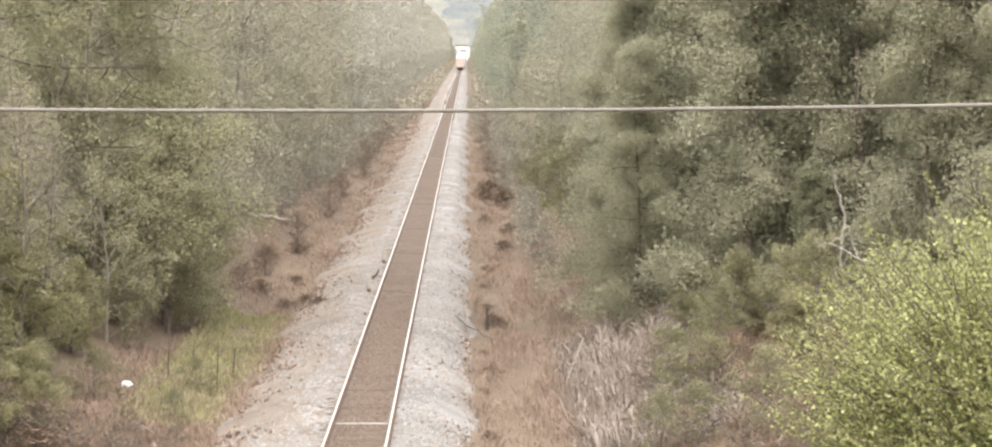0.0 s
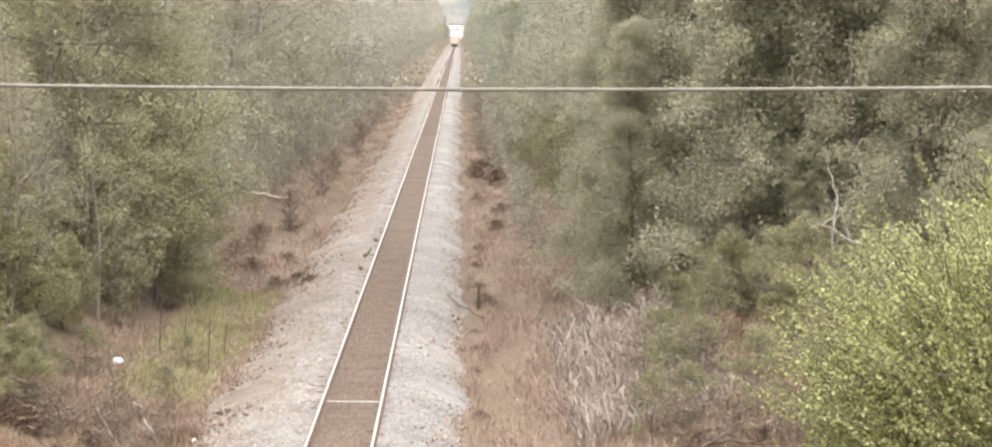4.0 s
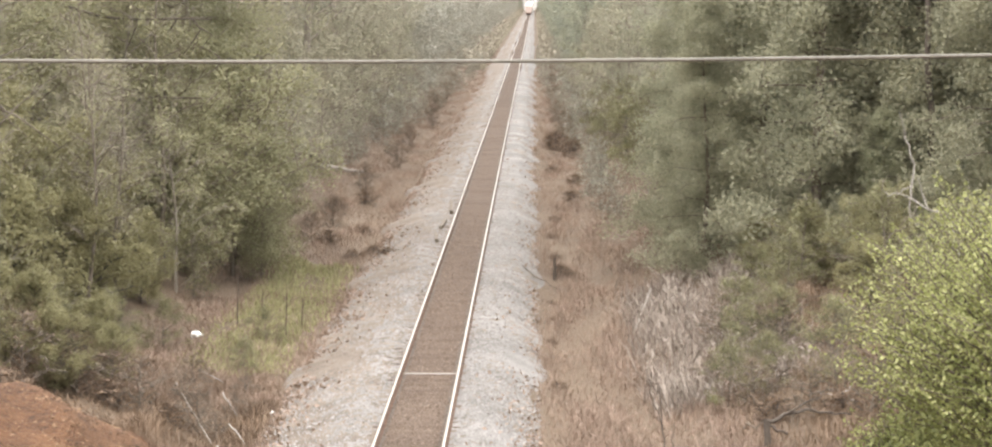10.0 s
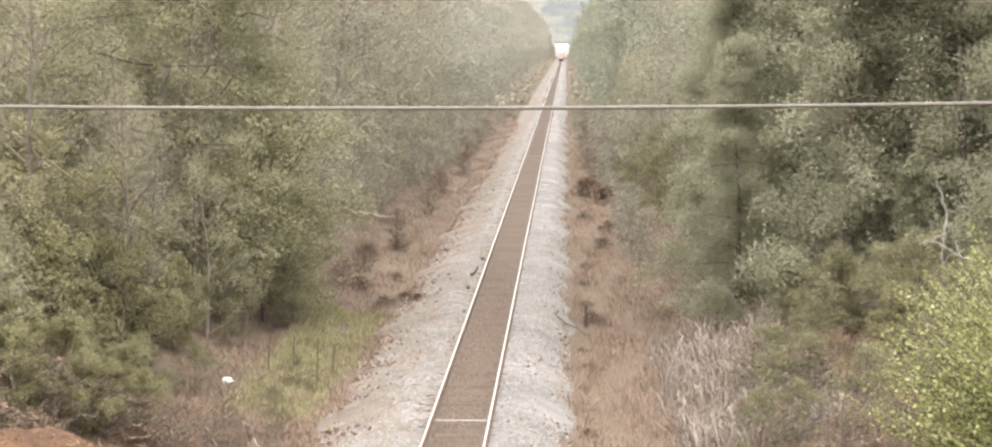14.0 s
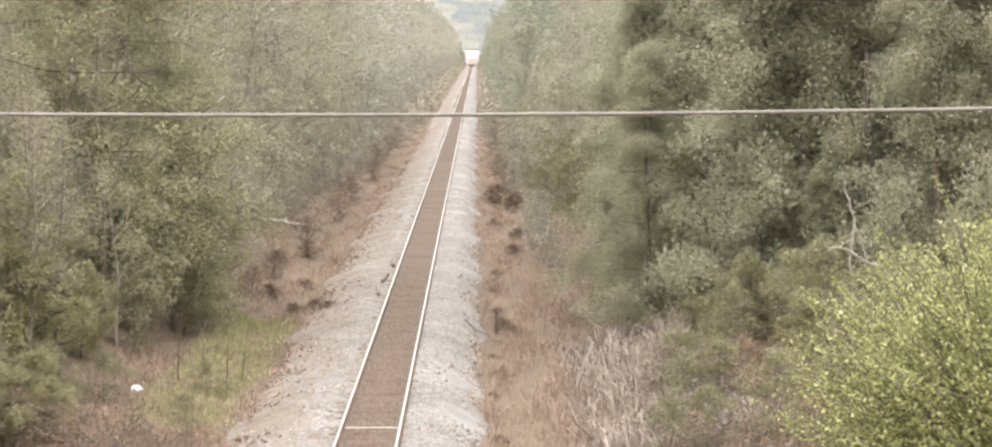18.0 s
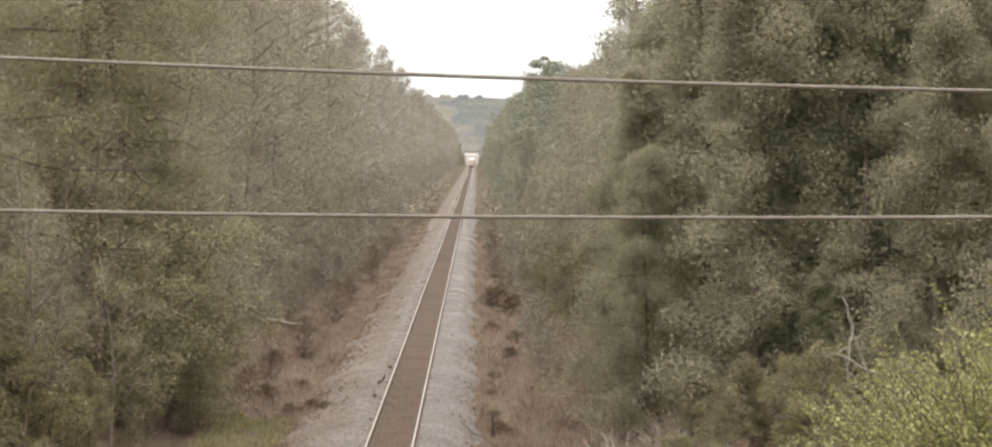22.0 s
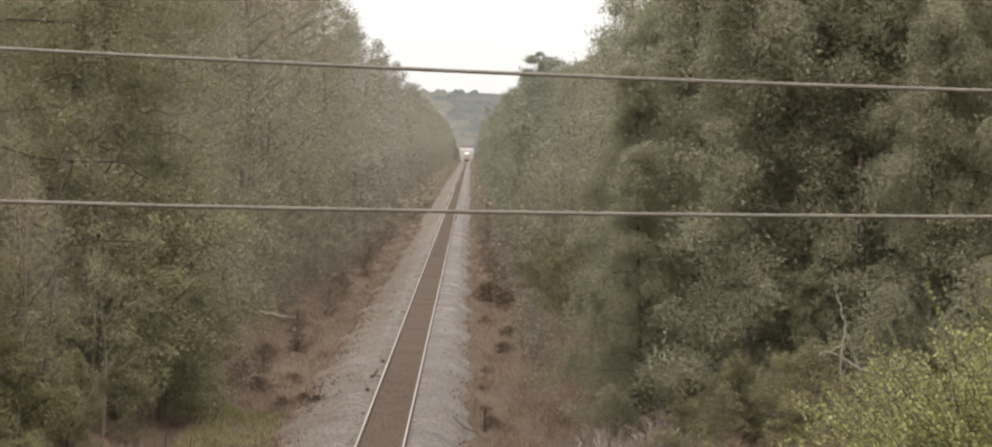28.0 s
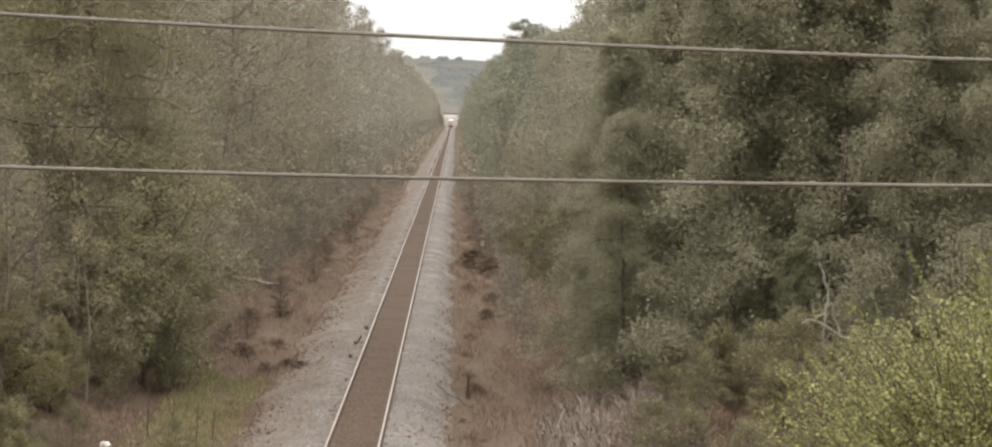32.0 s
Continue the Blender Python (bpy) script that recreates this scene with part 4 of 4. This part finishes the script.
# ---- undergrowth ----
def undergrowth(name, label, category, mat, n, xr, yr, h, width, seed, power=0.5, bend=0.35):
    rng = np.random.default_rng(seed)
    y = yr[0] + (yr[1] - yr[0]) * rng.random(n) ** (1 / power)
    x = rng.uniform(*xr, n) + rng.normal(scale=0.25, size=n)
    clump = np.sin(x * 2.3 + np.sin(y * 0.21) * 2.5) + np.sin(y * 0.16 + x * 1.4) * np.sin(y * 0.37 - x * 2.1) + rng.normal(scale=0.8, size=n)
    keep = (clump > -0.9) & ((mound(x, y) < 0.2) | (rng.random(n) < 0.006))
    x, y, hh = x[keep], y[keep], h * (0.55 + 0.25 * np.clip(clump[keep], -1, 2))
    c = np.stack([x, y, ground_z(x, y) - 0.03], 1)
    v, f = (blades if mat is M_GRASS else stalks)(c, hh, rng, width, bend)
    tagged(new(name, mesh_of(name, v, f, [mat])), label, category, kind="stuff")


undergrowth("dead_brush_left", "brown dead weeds along the ditch", "dead weeds", M_BROWN, 85000, (-11.5, -6.5), (59, 460), 0.45, 0.009, 1, 0.42, 0.7)
undergrowth("dead_brush_right", "brown dead weeds along the ditch", "dead weeds", M_BROWN, 125000, (0.4, 5.5), (44, 460), 0.45, 0.009, 2, 0.42, 0.7)
undergrowth("thicket_floor", "tangled brown weeds under the trees", "dead weeds", M_BRAMBLE, 36000, (4.8, 13), (46, 84), 0.7, 0.01, 6, 0.8, 0.8)
undergrowth("weeds_by_mound", "dark tangled brambles round the clay mound", "dead weeds", M_BRAMBLE, 42000, (-15, -6.5), (44, 63), 0.5, 0.008, 8, 1.0, 0.8)
undergrowth("straw_grass", "tall pale dry grass beside the ditch", "dry grass", M_STRAW, 14000, (3.2, 7.0), (57, 80), 0.95, 0.02, 3, 1.0, 0.7)
undergrowth("grass_patch", "patch of fresh green grass beside the ballast", "grass", M_GRASS, 21000, (-9.6, -7.2), (64, 90), 0.32, 0.03, 4, 1.0)


def litter(name, label, mat, n, seed):
    """Flat dead leaves and bits that spill from the ditches over the ballast's edges."""
    rng = np.random.default_rng(seed)
    y = 44 + 260 * rng.random(n) ** 2
    far = rng.exponential(0.38, n)
    s = rng.random(n) < 0.5
    u = np.where(s, -3.9 + far, 3.2 - far * 0.8)
    c = np.stack([TRACK_X + u, y, ballast_z(u) + 0.03], 1)
    v, f = leaves(c, 0.13, rng, 0.6, None, 0.1)
    tagged(new(name, mesh_of(name, v, f, [mat])), label, "litter", kind="stuff")


litter("dead_leaf_litter", "brown dead leaves along the edges of the ballast", M_BROWN, 16000, 15)


def verge(name, x0, x1, n, seed):
    """Grey-brown thicket that lines the far part of the line, too far to tell apart."""
    rng = np.random.default_rng(seed)
    y = 330 + 1380 * rng.random(n) ** 1.4
    x = x0 + (x1 - x0) * rng.random(n) ** 0.8
    top = 1.6 + 1.2 * np.sin(y * 0.09 + x) * np.sin(y * 0.023)
    c = np.stack([x, y, ground_z(x, y) + top * rng.random(n)], 1)
    v, f = leaves(c, 0.5, rng, 0.45, None, 0.15)
    tagged(new(name, mesh_of(name, v, f, [M_TWIG])), "grey-brown leafless thicket along the far line", "thicket", kind="stuff")


verge("far_thicket_left", -10.8, -7.2, 16000, 31)
verge("far_thicket_right", 4.2, 0.9, 16000, 32)


# ---- overhead cables ----
def cable(y, z0, slope, sag, r):
    xs = np.linspace(-40, 40, 81)
    pts = np.stack([xs, np.full(81, y), z0 + slope * xs + sag * (xs / 40) ** 2], 1)
    v, f = tubes([(pts, np.full(81, r))], 8)
    ob = new("overhead_cable", mesh_of("overhead_cable", v, f, [M_CABLE], smooth=True))
    tagged(ob, "thick grey overhead cable strung across the line", "cable", group="overhead cables")


CY = 15.0
cable(CY, EYE - 0.4145, 0.0037, 3.2, 0.0125)
cable(CY, EYE + 0.4825, -0.0228, 3.2, 0.0125)


def utility_pole(x):
    z = float(ground_z(x, CY + 0.25))
    pole = tagged(empty("utility_pole", pose(x, CY + 0.27, z - 0.3)), "weathered wooden utility pole holding the cables", "pole", group="utility poles")
    pts = np.array([[0, 0, k] for k in np.linspace(0, 15.5, 6)])
    v, f = tubes([(pts, np.linspace(0.17, 0.12, 6))], 10)
    part("post", mesh_of("post", v, f, [M_BARK], smooth=True), None, pole)
    for zz in (EYE - 0.4145 + 0.0037 * x + 3.2, EYE + 0.4825 - 0.0228 * x + 3.2):
        bm = bmesh.new()
        box(bm, -0.05, 0.05, -0.31, -0.05, zz - z + 0.3 - 0.06, zz - z + 0.3 + 0.06, 0.01)
        part("bracket", bm, M_RUST, pole)


for px in (-39.9, 39.9):
    utility_pole(px)


# ---- small things by the line ----
def branch(name, label, category, paths, mat, sides=6):
    v, f = tubes(paths, sides)
    ob = new(name, mesh_of(name, v, f, [mat], smooth=True))
    return tagged(ob, label, category)


def path(p, q, r0, r1, n=7, wob=0.03, seed=0):
    rng = np.random.default_rng(seed)
    p, q = np.array(p, float), np.array(q, float)
    t = np.linspace(0, 1, n)[:, None]
    return p + (q - p) * t + rng.normal(scale=wob, size=(n, 3)) * np.sin(t * np.pi), np.linspace(r0, r1, n)


def gz(x, y):
    return float(ground_z(x, y))


branch("fallen_log", "pale fallen log lying in the brown brush", "log",
       [path((-11.7, 125.5, 0.5), (-9.1, 124.5, 0.22), 0.13, 0.08, wob=0.05, seed=1), path((-11.7, 125.5, 0.5), (-12.2, 125.8, gz(-12.2, 125.8) - 0.1), 0.13, 0.14, 4, 0.02, 2),
        path((-9.4, 124.6, 0.25), (-9.2, 124.2, gz(-9.2, 124.2) - 0.1), 0.05, 0.03, 4, 0.02, 3), path((-10.6, 125.0, 0.38), (-9.8, 124.2, 0.85), 0.04, 0.015, seed=4)], M_DEAD)
branch("dead_snag", "bleached dead forked branch standing before the dark trees", "dead tree",
       [path((11.0, 57.2, gz(11.0, 57.2) - 0.2), (10.15, 57.3, 4.1), 0.0324, 0.023, 9, 0.05, 3), path((9.25, 57.5, 4.05), (9.22, 57.5, 4.4), 0.0144, 0.0216, 4, 0.005, 15), path((9.22, 57.5, 4.4), (9.33, 57.5, 5.4), 0.0252, 0.0216, 6, 0.03, 4), path((9.33, 57.5, 5.4), (8.92, 57.4, 6.7), 0.0216, 0.0101, 7, 0.035, 14),
        path((9.25, 57.5, 4.85), (8.63, 57.3, 4.62), 0.0202, 0.00864, 7, 0.03, 5), path((8.9, 57.4, 4.7), (10.15, 57.3, 4.1), 0.0173, 0.023, 7, 0.04, 6),
        path((9.65, 57.35, 4.3), (9.4, 57.5, 5.1), 0.0158, 0.0072, 7, 0.03, 7), path((8.7, 57.3, 4.63), (8.5, 57.3, 4.8), 0.00864, 0.00432, 5, 0.01, 8)], M_DEAD)
branch("dead_pine", "dark dead pine trunk with broken stubs of limbs", "tree",
       [path((12.7, 74.6, gz(12.7, 74.6) - 0.3), (12.45, 74.6, 9.4), 0.15, 0.09, 11, 0.06, 60), path((12.5, 74.6, 6.4), (11.7, 74.1, 6.9), 0.026, 0.01, 6, 0.04, 62), path((12.48, 74.6, 7.6), (13.3, 74.3, 8.3), 0.024, 0.01, 6, 0.04, 63)], M_BARK_DARK)
branch("fallen_stick", "dark crooked stick lying on the ballast", "stick",
       [path((-0.45, 86.3, -0.42), (0.0, 83.6, -0.5), 0.025, 0.02, 6, 0.03, 9), path((0.0, 83.6, -0.5), (0.95, 83.0, -0.9), 0.025, 0.012, 6, 0.05, 10), path((-0.1, 84.2, -0.48), (-0.02, 82.6, -0.5), 0.018, 0.01, 4, 0.02, 11)], M_BARK_DARK)
branch("dead_stump", "dark broken stump in the ditch weeds", "stump",
       [path((0.72, 86, gz(0.72, 86) - 0.1), (0.75, 86, gz(0.72, 86) + 0.85), 0.09, 0.05, 6, 0.02, 12), path((0.74, 86, gz(0.72, 86) + 0.4), (0.95, 86, gz(0.72, 86) + 0.7), 0.03, 0.015, 4, 0.01, 13)], M_BARK_DARK)
for i, (x0, y0, x1, y1) in enumerate([(-9.35, 60.1, -7.5, 53.4), (-7.06, 51.2, -6.6, 49.6), (-8.95, 62.0, -8.3, 61.7), (-8.0, 59.2, -7.45, 57.7), (3.8, 75.8, 3.05, 70.5), (-7.3, 55, -6.7, 53.2), (-11.7, 63, -11.3, 62.8)]):
    branch("bleached_stick", "bleached dead stick lying among the weeds", "stick",
           [path((x0, y0, gz(x0, y0) + (0.75 if i == 4 else 0.45)), (x1, y1, gz(x1, y1) + (0.3 if i == 4 else 0.22)), 0.022, 0.012, 6, 0.012, 20 + i)], M_DEAD)
branch("broken_stub", "dark broken tree stub with a dead vine arching from its top", "stump",
       [path((4.96, 49, gz(4.96, 49) - 0.2), (4.91, 49, 0.6), 0.085, 0.075, 7, 0.02, 40), path((4.91, 49, 0.5), (5.35, 49, 0.3), 0.04, 0.03, 5, 0.03, 41), path((4.92, 49, 0.56), (5.73, 49.1, 0.8), 0.05, 0.03, 7, 0.04, 42),
        path((5.7, 49.1, 0.8), (6.7, 49.2, 0.68), 0.03, 0.015, 7, 0.04, 43), path((5.3, 49, 0.72), (6.1, 49.3, 1.05), 0.022, 0.01, 7, 0.05, 44)], M_BARK_DARK)
branch("broken_stub", "short dark broken sapling stub in the weeds", "stump",
       [path((4.19, 49, gz(4.19, 49) - 0.2), (4.12, 49, -0.28), 0.05, 0.035, 5, 0.02, 45), path((4.16, 49, -0.62), (4.62, 49, -0.35), 0.035, 0.02, 5, 0.03, 46)], M_BARK_DARK)
branch("dead_sapling", "thin dead brown sapling standing in the weeds", "sapling",
       [path((2.86, 49, gz(2.86, 49) - 0.2), (2.62, 49, 1.3), 0.028, 0.012, 9, 0.03, 47), path((2.86, 49, -0.5), (2.95, 49, 0.55), 0.02, 0.008, 7, 0.03, 48), path((2.74, 49, 0.4), (2.4, 49, 1.55), 0.014, 0.006, 7, 0.04, 49)], M_BARK_DARK)
branch("dead_pine", "pale dead pine with drooping bare limbs", "tree",
       [path((-16.4, 66, 7.6), (-13.4, 65.6, 5.4), 0.045, 0.015, 9, 0.05, 50), path((-15.4, 65.9, 6.8), (-13.9, 65.5, 5.2), 0.025, 0.01, 7, 0.06, 51), path((-16.4, 66, 5.6), (-14.6, 65.6, 4.6), 0.03, 0.012, 7, 0.06, 52),
        path((-14.9, 65.7, 4.9), (-14.2, 65.5, 4.3), 0.02, 0.008, 5, 0.04, 53), path((-16.4, 66, gz(-16.4, 66) - 0.2), (-16.4, 66, 8.2), 0.09, 0.06, 9, 0.05, 54)], M_BARK)
branch("leaning_bare_tree", "thin leaning bare brown tree forked from the ground", "tree",
       [path((-14.6, 73, gz(-14.6, 73) - 0.2), (-13.3, 73.4, 5.4), 0.09, 0.04, 9, 0.06, 55), path((-14.2, 73.2, gz(-14.2, 73.2) - 0.2), (-13.9, 73.4, 4.5), 0.06, 0.03, 9, 0.06, 56), path((-14.5, 73, gz(-14.5, 73) - 0.1), (-15.4, 73, 4.0), 0.05, 0.02, 9, 0.06, 57),
        path((-13.75, 73.3, 3.2), (-12.4, 73, 4.3), 0.03, 0.01, 7, 0.06, 58)], M_BARK)


for i, (x, y, h) in enumerate([(-9.25, 72, 1.5), (-8.6, 73, 1.1), (-7.75, 72, 1.5), (-7.45, 74, 1.0)]):
    branch("dead_weed", "thin dark dead weed standing in the fresh grass", "weed",
           [path((x, y, gz(x, y) - 0.1), (x + 0.05, y, gz(x, y) + h), 0.022, 0.014, 6, 0.02, 120 + i), path((x + 0.03, y, gz(x, y) + h * 0.7), (x + 0.25, y, gz(x, y) + h * 0.95), 0.012, 0.006, 4, 0.01, 130 + i)], M_BARK_DARK)


rng_sticks = random.Random(17)
for i in range(9):
    x, y = rng_sticks.uniform(4.6, 8.6), rng_sticks.uniform(49, 57)
    dx, dy = rng_sticks.uniform(-0.9, 0.9), rng_sticks.uniform(-1.2, 1.2)
    branch("fallen_branch", "grey dead branch lying among the weeds", "branch",
           [path((x, y, gz(x, y) + 0.25), (x + dx, y + dy, gz(x + dx, y + dy) + 0.5), 0.028, 0.01, 7, 0.07, 80 + i)], M_DEAD if i % 2 else M_BARK)


def old_tie(x, y, turn, length):
    bm = bmesh.new()
    box(bm, -0.07, 0.07, -length / 2, length / 2, 0, 0.15, 0.02)
    ob = part("discarded_tie", bm, M_BARK, None)
    ob.matrix_basis = pose(x, y, -0.17, 0, 0, turn)
    tagged(ob, "dark rotten piece of tie lying beside the rail", "tie", group="discarded ties")


for x, y, turn, length in [(-3.82, 107.0, 2, 5.0), (-3.9, 99.0, -1.5, 3.0), (-3.95, 93.5, 3, 2.6)]:
    old_tie(x, y, turn, length)


def jug(x, y, s, turn):
    thing = tagged(empty("plastic_jug", pose(x, y, gz(x, y) + 0.1 * s, 90, 0, turn)), "dirty white plastic jug thrown into the weeds", "jug")
    bm = bmesh.new()
    for r0, r1, z0, z1 in ((0.11, 0.12, 0, 0.03), (0.12, 0.12, 0.03, 0.2), (0.12, 0.035, 0.2, 0.3)):
        bmesh.ops.create_cone(bm, cap_ends=True, segments=16, radius1=r0 * s, radius2=r1 * s, depth=(z1 - z0) * s, matrix=pose(0, 0, (z0 + z1) / 2 * s))
    part("body", bm, M_WHITE, thing)
    bm = bmesh.new()
    bmesh.ops.create_cone(bm, cap_ends=True, segments=12, radius1=0.04 * s, radius2=0.04 * s, depth=0.04 * s, matrix=pose(0, 0, 0.322 * s))
    part("cap", bm, M_WHITE, thing)


jug(-10.25, 69.3, 1.0, 70)
jug(-6.6, 58.0, 0.5, 20)


# ---- far road bridge over the line ----
def far_bridge(y):
    thing = tagged(empty("road_bridge", pose(TRACK_X, y, 0)), "far concrete road bridge with a pale parapet over the line", "bridge")
    bm = bmesh.new()
    box(bm, -26, 26, 0.102, 9, 6.6, 7.6)
    part("deck", bm, M_CONCRETE_OLD, thing)
    for yy in (-0.3, 9.002):
        bm = bmesh.new()
        box(bm, -5.6, 4.6, yy, yy + 0.4, 6.6, 9.2, 0.03)
        part("parapet", bm, M_CONCRETE, thing, "pale concrete parapet")
    for s in (-1, 1):
        bm = bmesh.new()
        box(bm, min(4.9 * s, 9 * s), max(4.9 * s, 9 * s), 0.5, 8.5, -1.5, 6.598, 0.05)
        part("abutment", bm, M_CONCRETE_OLD, thing)
        bm = bmesh.new()
        box(bm, min(1.95 * s, 4.88 * s), max(1.95 * s, 4.88 * s), 0.2, 8.8, -1.5, 6.598, 0.05)
        part("pier", bm, M_CONCRETE, thing, "pale concrete pier")
    bm = bmesh.new()
    box(bm, -5.7, 4.7, -0.4, 0.2, 9.21, 10.0, 0.05)
    part("coping", bm, M_BARK_DARK, thing, "dark stained coping")


far_bridge(1720)


def bridge_bank(name, x0, x1, seed):
    """Overgrown approach bank of the far bridge."""
    rng = np.random.default_rng(seed)
    n = 4000
    x = rng.uniform(x0, x1, n)
    d = np.abs(x - TRACK_X) - 5
    z = -1 + (10.0 + 1.5 * np.sin(x * 1.3) - 4 * np.exp(-d / 2)) * rng.random(n)
    v, f = leaves(np.stack([x, 1717 + rng.normal(scale=1.5, size=n), z], 1), 0.6, rng, 0.5, None, 0.15)
    tagged(new(name, mesh_of(name, v, f, [M_TWIG])), "grey-brown scrub on the bridge's approach bank", "scrub", kind="stuff")


bridge_bank("bridge_scrub_left", -26, -8.4, 71)
bridge_bank("bridge_scrub_right", 2.2, 22, 72)


# ---- freight train, running away from the bridge ----
def build_train():
    train = tagged(empty("freight_train", pose(TRACK_X, 925, 0)), "long freight train of pale boxcars running away", "train")
    first = None
    for i in range(30):
        y = i * 18.2
        body = bmesh.new()
        box(body, -1.55, 1.55, 0.5, 17.2, 1.1, 4.5, 0.06)
        car = part("boxcar", body, M_CAR_END, train)
        car.location = (0, y, 0)
        roof = bmesh.new()
        box(roof, -1.58, 1.58, 0.42, 17.28, 4.502, 5.2, 0.25)
        part("roof", roof, M_CAR_ROOF, car, "white roof")
        for yy in (2.6, 15.1):
            bg = bmesh.new()
            box(bg, -1.2, 1.2, yy - 1.5, yy + 1.5, 0.45, 1.05, 0.05)
            for wy in (yy - 0.9, yy + 0.9):
                for wx in (-0.75, 0.75):
                    bmesh.ops.create_cone(bg, cap_ends=True, segments=16, radius1=0.46, radius2=0.46, depth=0.13, matrix=pose(wx, wy, 0.462, 0, 90, 0))
            part("bogie", bg, M_RUST, car, "dark steel bogie")
    return train


train = build_train()


# ---- far hill ----
def far_hill():
    """Wooded slope behind the far bridge, with the crowns of its woods as relief."""
    rng = np.random.default_rng(9)
    nx, ny = 520, 60
    xs, ys = np.linspace(-420, 420, nx), np.linspace(0, 1, ny)
    gx, gt = np.meshgrid(xs, ys)
    top = 66.5 + 4 * np.sin(gx / 60 + 1.0) - 3 * np.clip(gx / 60, -1, 1)
    z = -2 + top * np.sin(gt * np.pi / 2) ** 1.3
    z = z + gt * (2.2 * rng.random(gx.shape) + 3.5 * np.maximum(0, np.sin(gx / 3.1 + np.sin(gx / 8 + gt * 40))) * (gx < 6) * (gt > 0.8))
    v = np.stack([gx, 1850 + 750 * gt + rng.normal(scale=3, size=gx.shape), z], 2).reshape(-1, 3)
    i = (np.arange(ny - 1)[:, None] * nx + np.arange(nx - 1)[None]).ravel()
    f = np.stack([i, i + 1, i + nx + 1, i + nx], 1)
    mid = v[f].mean(1)
    woods_here = mid[:, 0] + 9 * np.sin(mid[:, 2] * 0.35) + 5 * np.sin(mid[:, 0] * 0.3) > -12 - (mid[:, 2] - 30) * 0.5
    tagged(new("backdrop_hill", mesh_of("backdrop_hill", v, f, [M_FIELD, M_HILL], woods_here.astype(int))), "distant wooded hill, tan and grey-green", "hill", kind="structure")


far_hill()


# ---- ties: the nearest one by one, the rest joined ----
def build_ties():
    bm = bmesh.new()
    box(bm, -1.3, 1.3, -0.115, 0.115, -0.36, -0.178, 0.012)
    me = bpy.data.meshes.new("tie")
    bm.to_mesh(me)
    bm.free()
    me.materials.append(M_TIE)
    y = 46.0
    for i in range(300):
        ob = new("tie", me)
        ob.parent = track
        ob.location = (rng_track.normal(scale=0.03), y, rng_track.normal(scale=0.004))
        ob.rotation_euler = (0, 0, rng_track.normal(scale=0.008))
        y += 0.535
    vs, fs, k = [], [], 0
    q = np.array([(0, 1, 2, 3), (4, 5, 1, 0), (3, 2, 6, 7), (4, 0, 3, 7), (1, 5, 6, 2)])
    while y < 1750:
        vs += [(-1.3, y, -0.178), (1.3, y, -0.178), (1.3, y + 0.23, -0.178), (-1.3, y + 0.23, -0.178), (-1.3, y, -0.36), (1.3, y, -0.36), (1.3, y + 0.23, -0.36), (-1.3, y + 0.23, -0.36)]
        fs.append(q + k)
        k += 8
        y += 0.535
    tagged(part("far_ties", mesh_of("far_ties", vs, np.concatenate(fs), [M_TIE]), None, track), kind="stuff")


build_ties()


# ---- what moves ----
def motions():
    walk(train, [(t, pose(TRACK_X, 925 + 24.0 * t, 0)) for t in (0.0, 8.0, 16.0, 24.0, 32.0)])


motions()
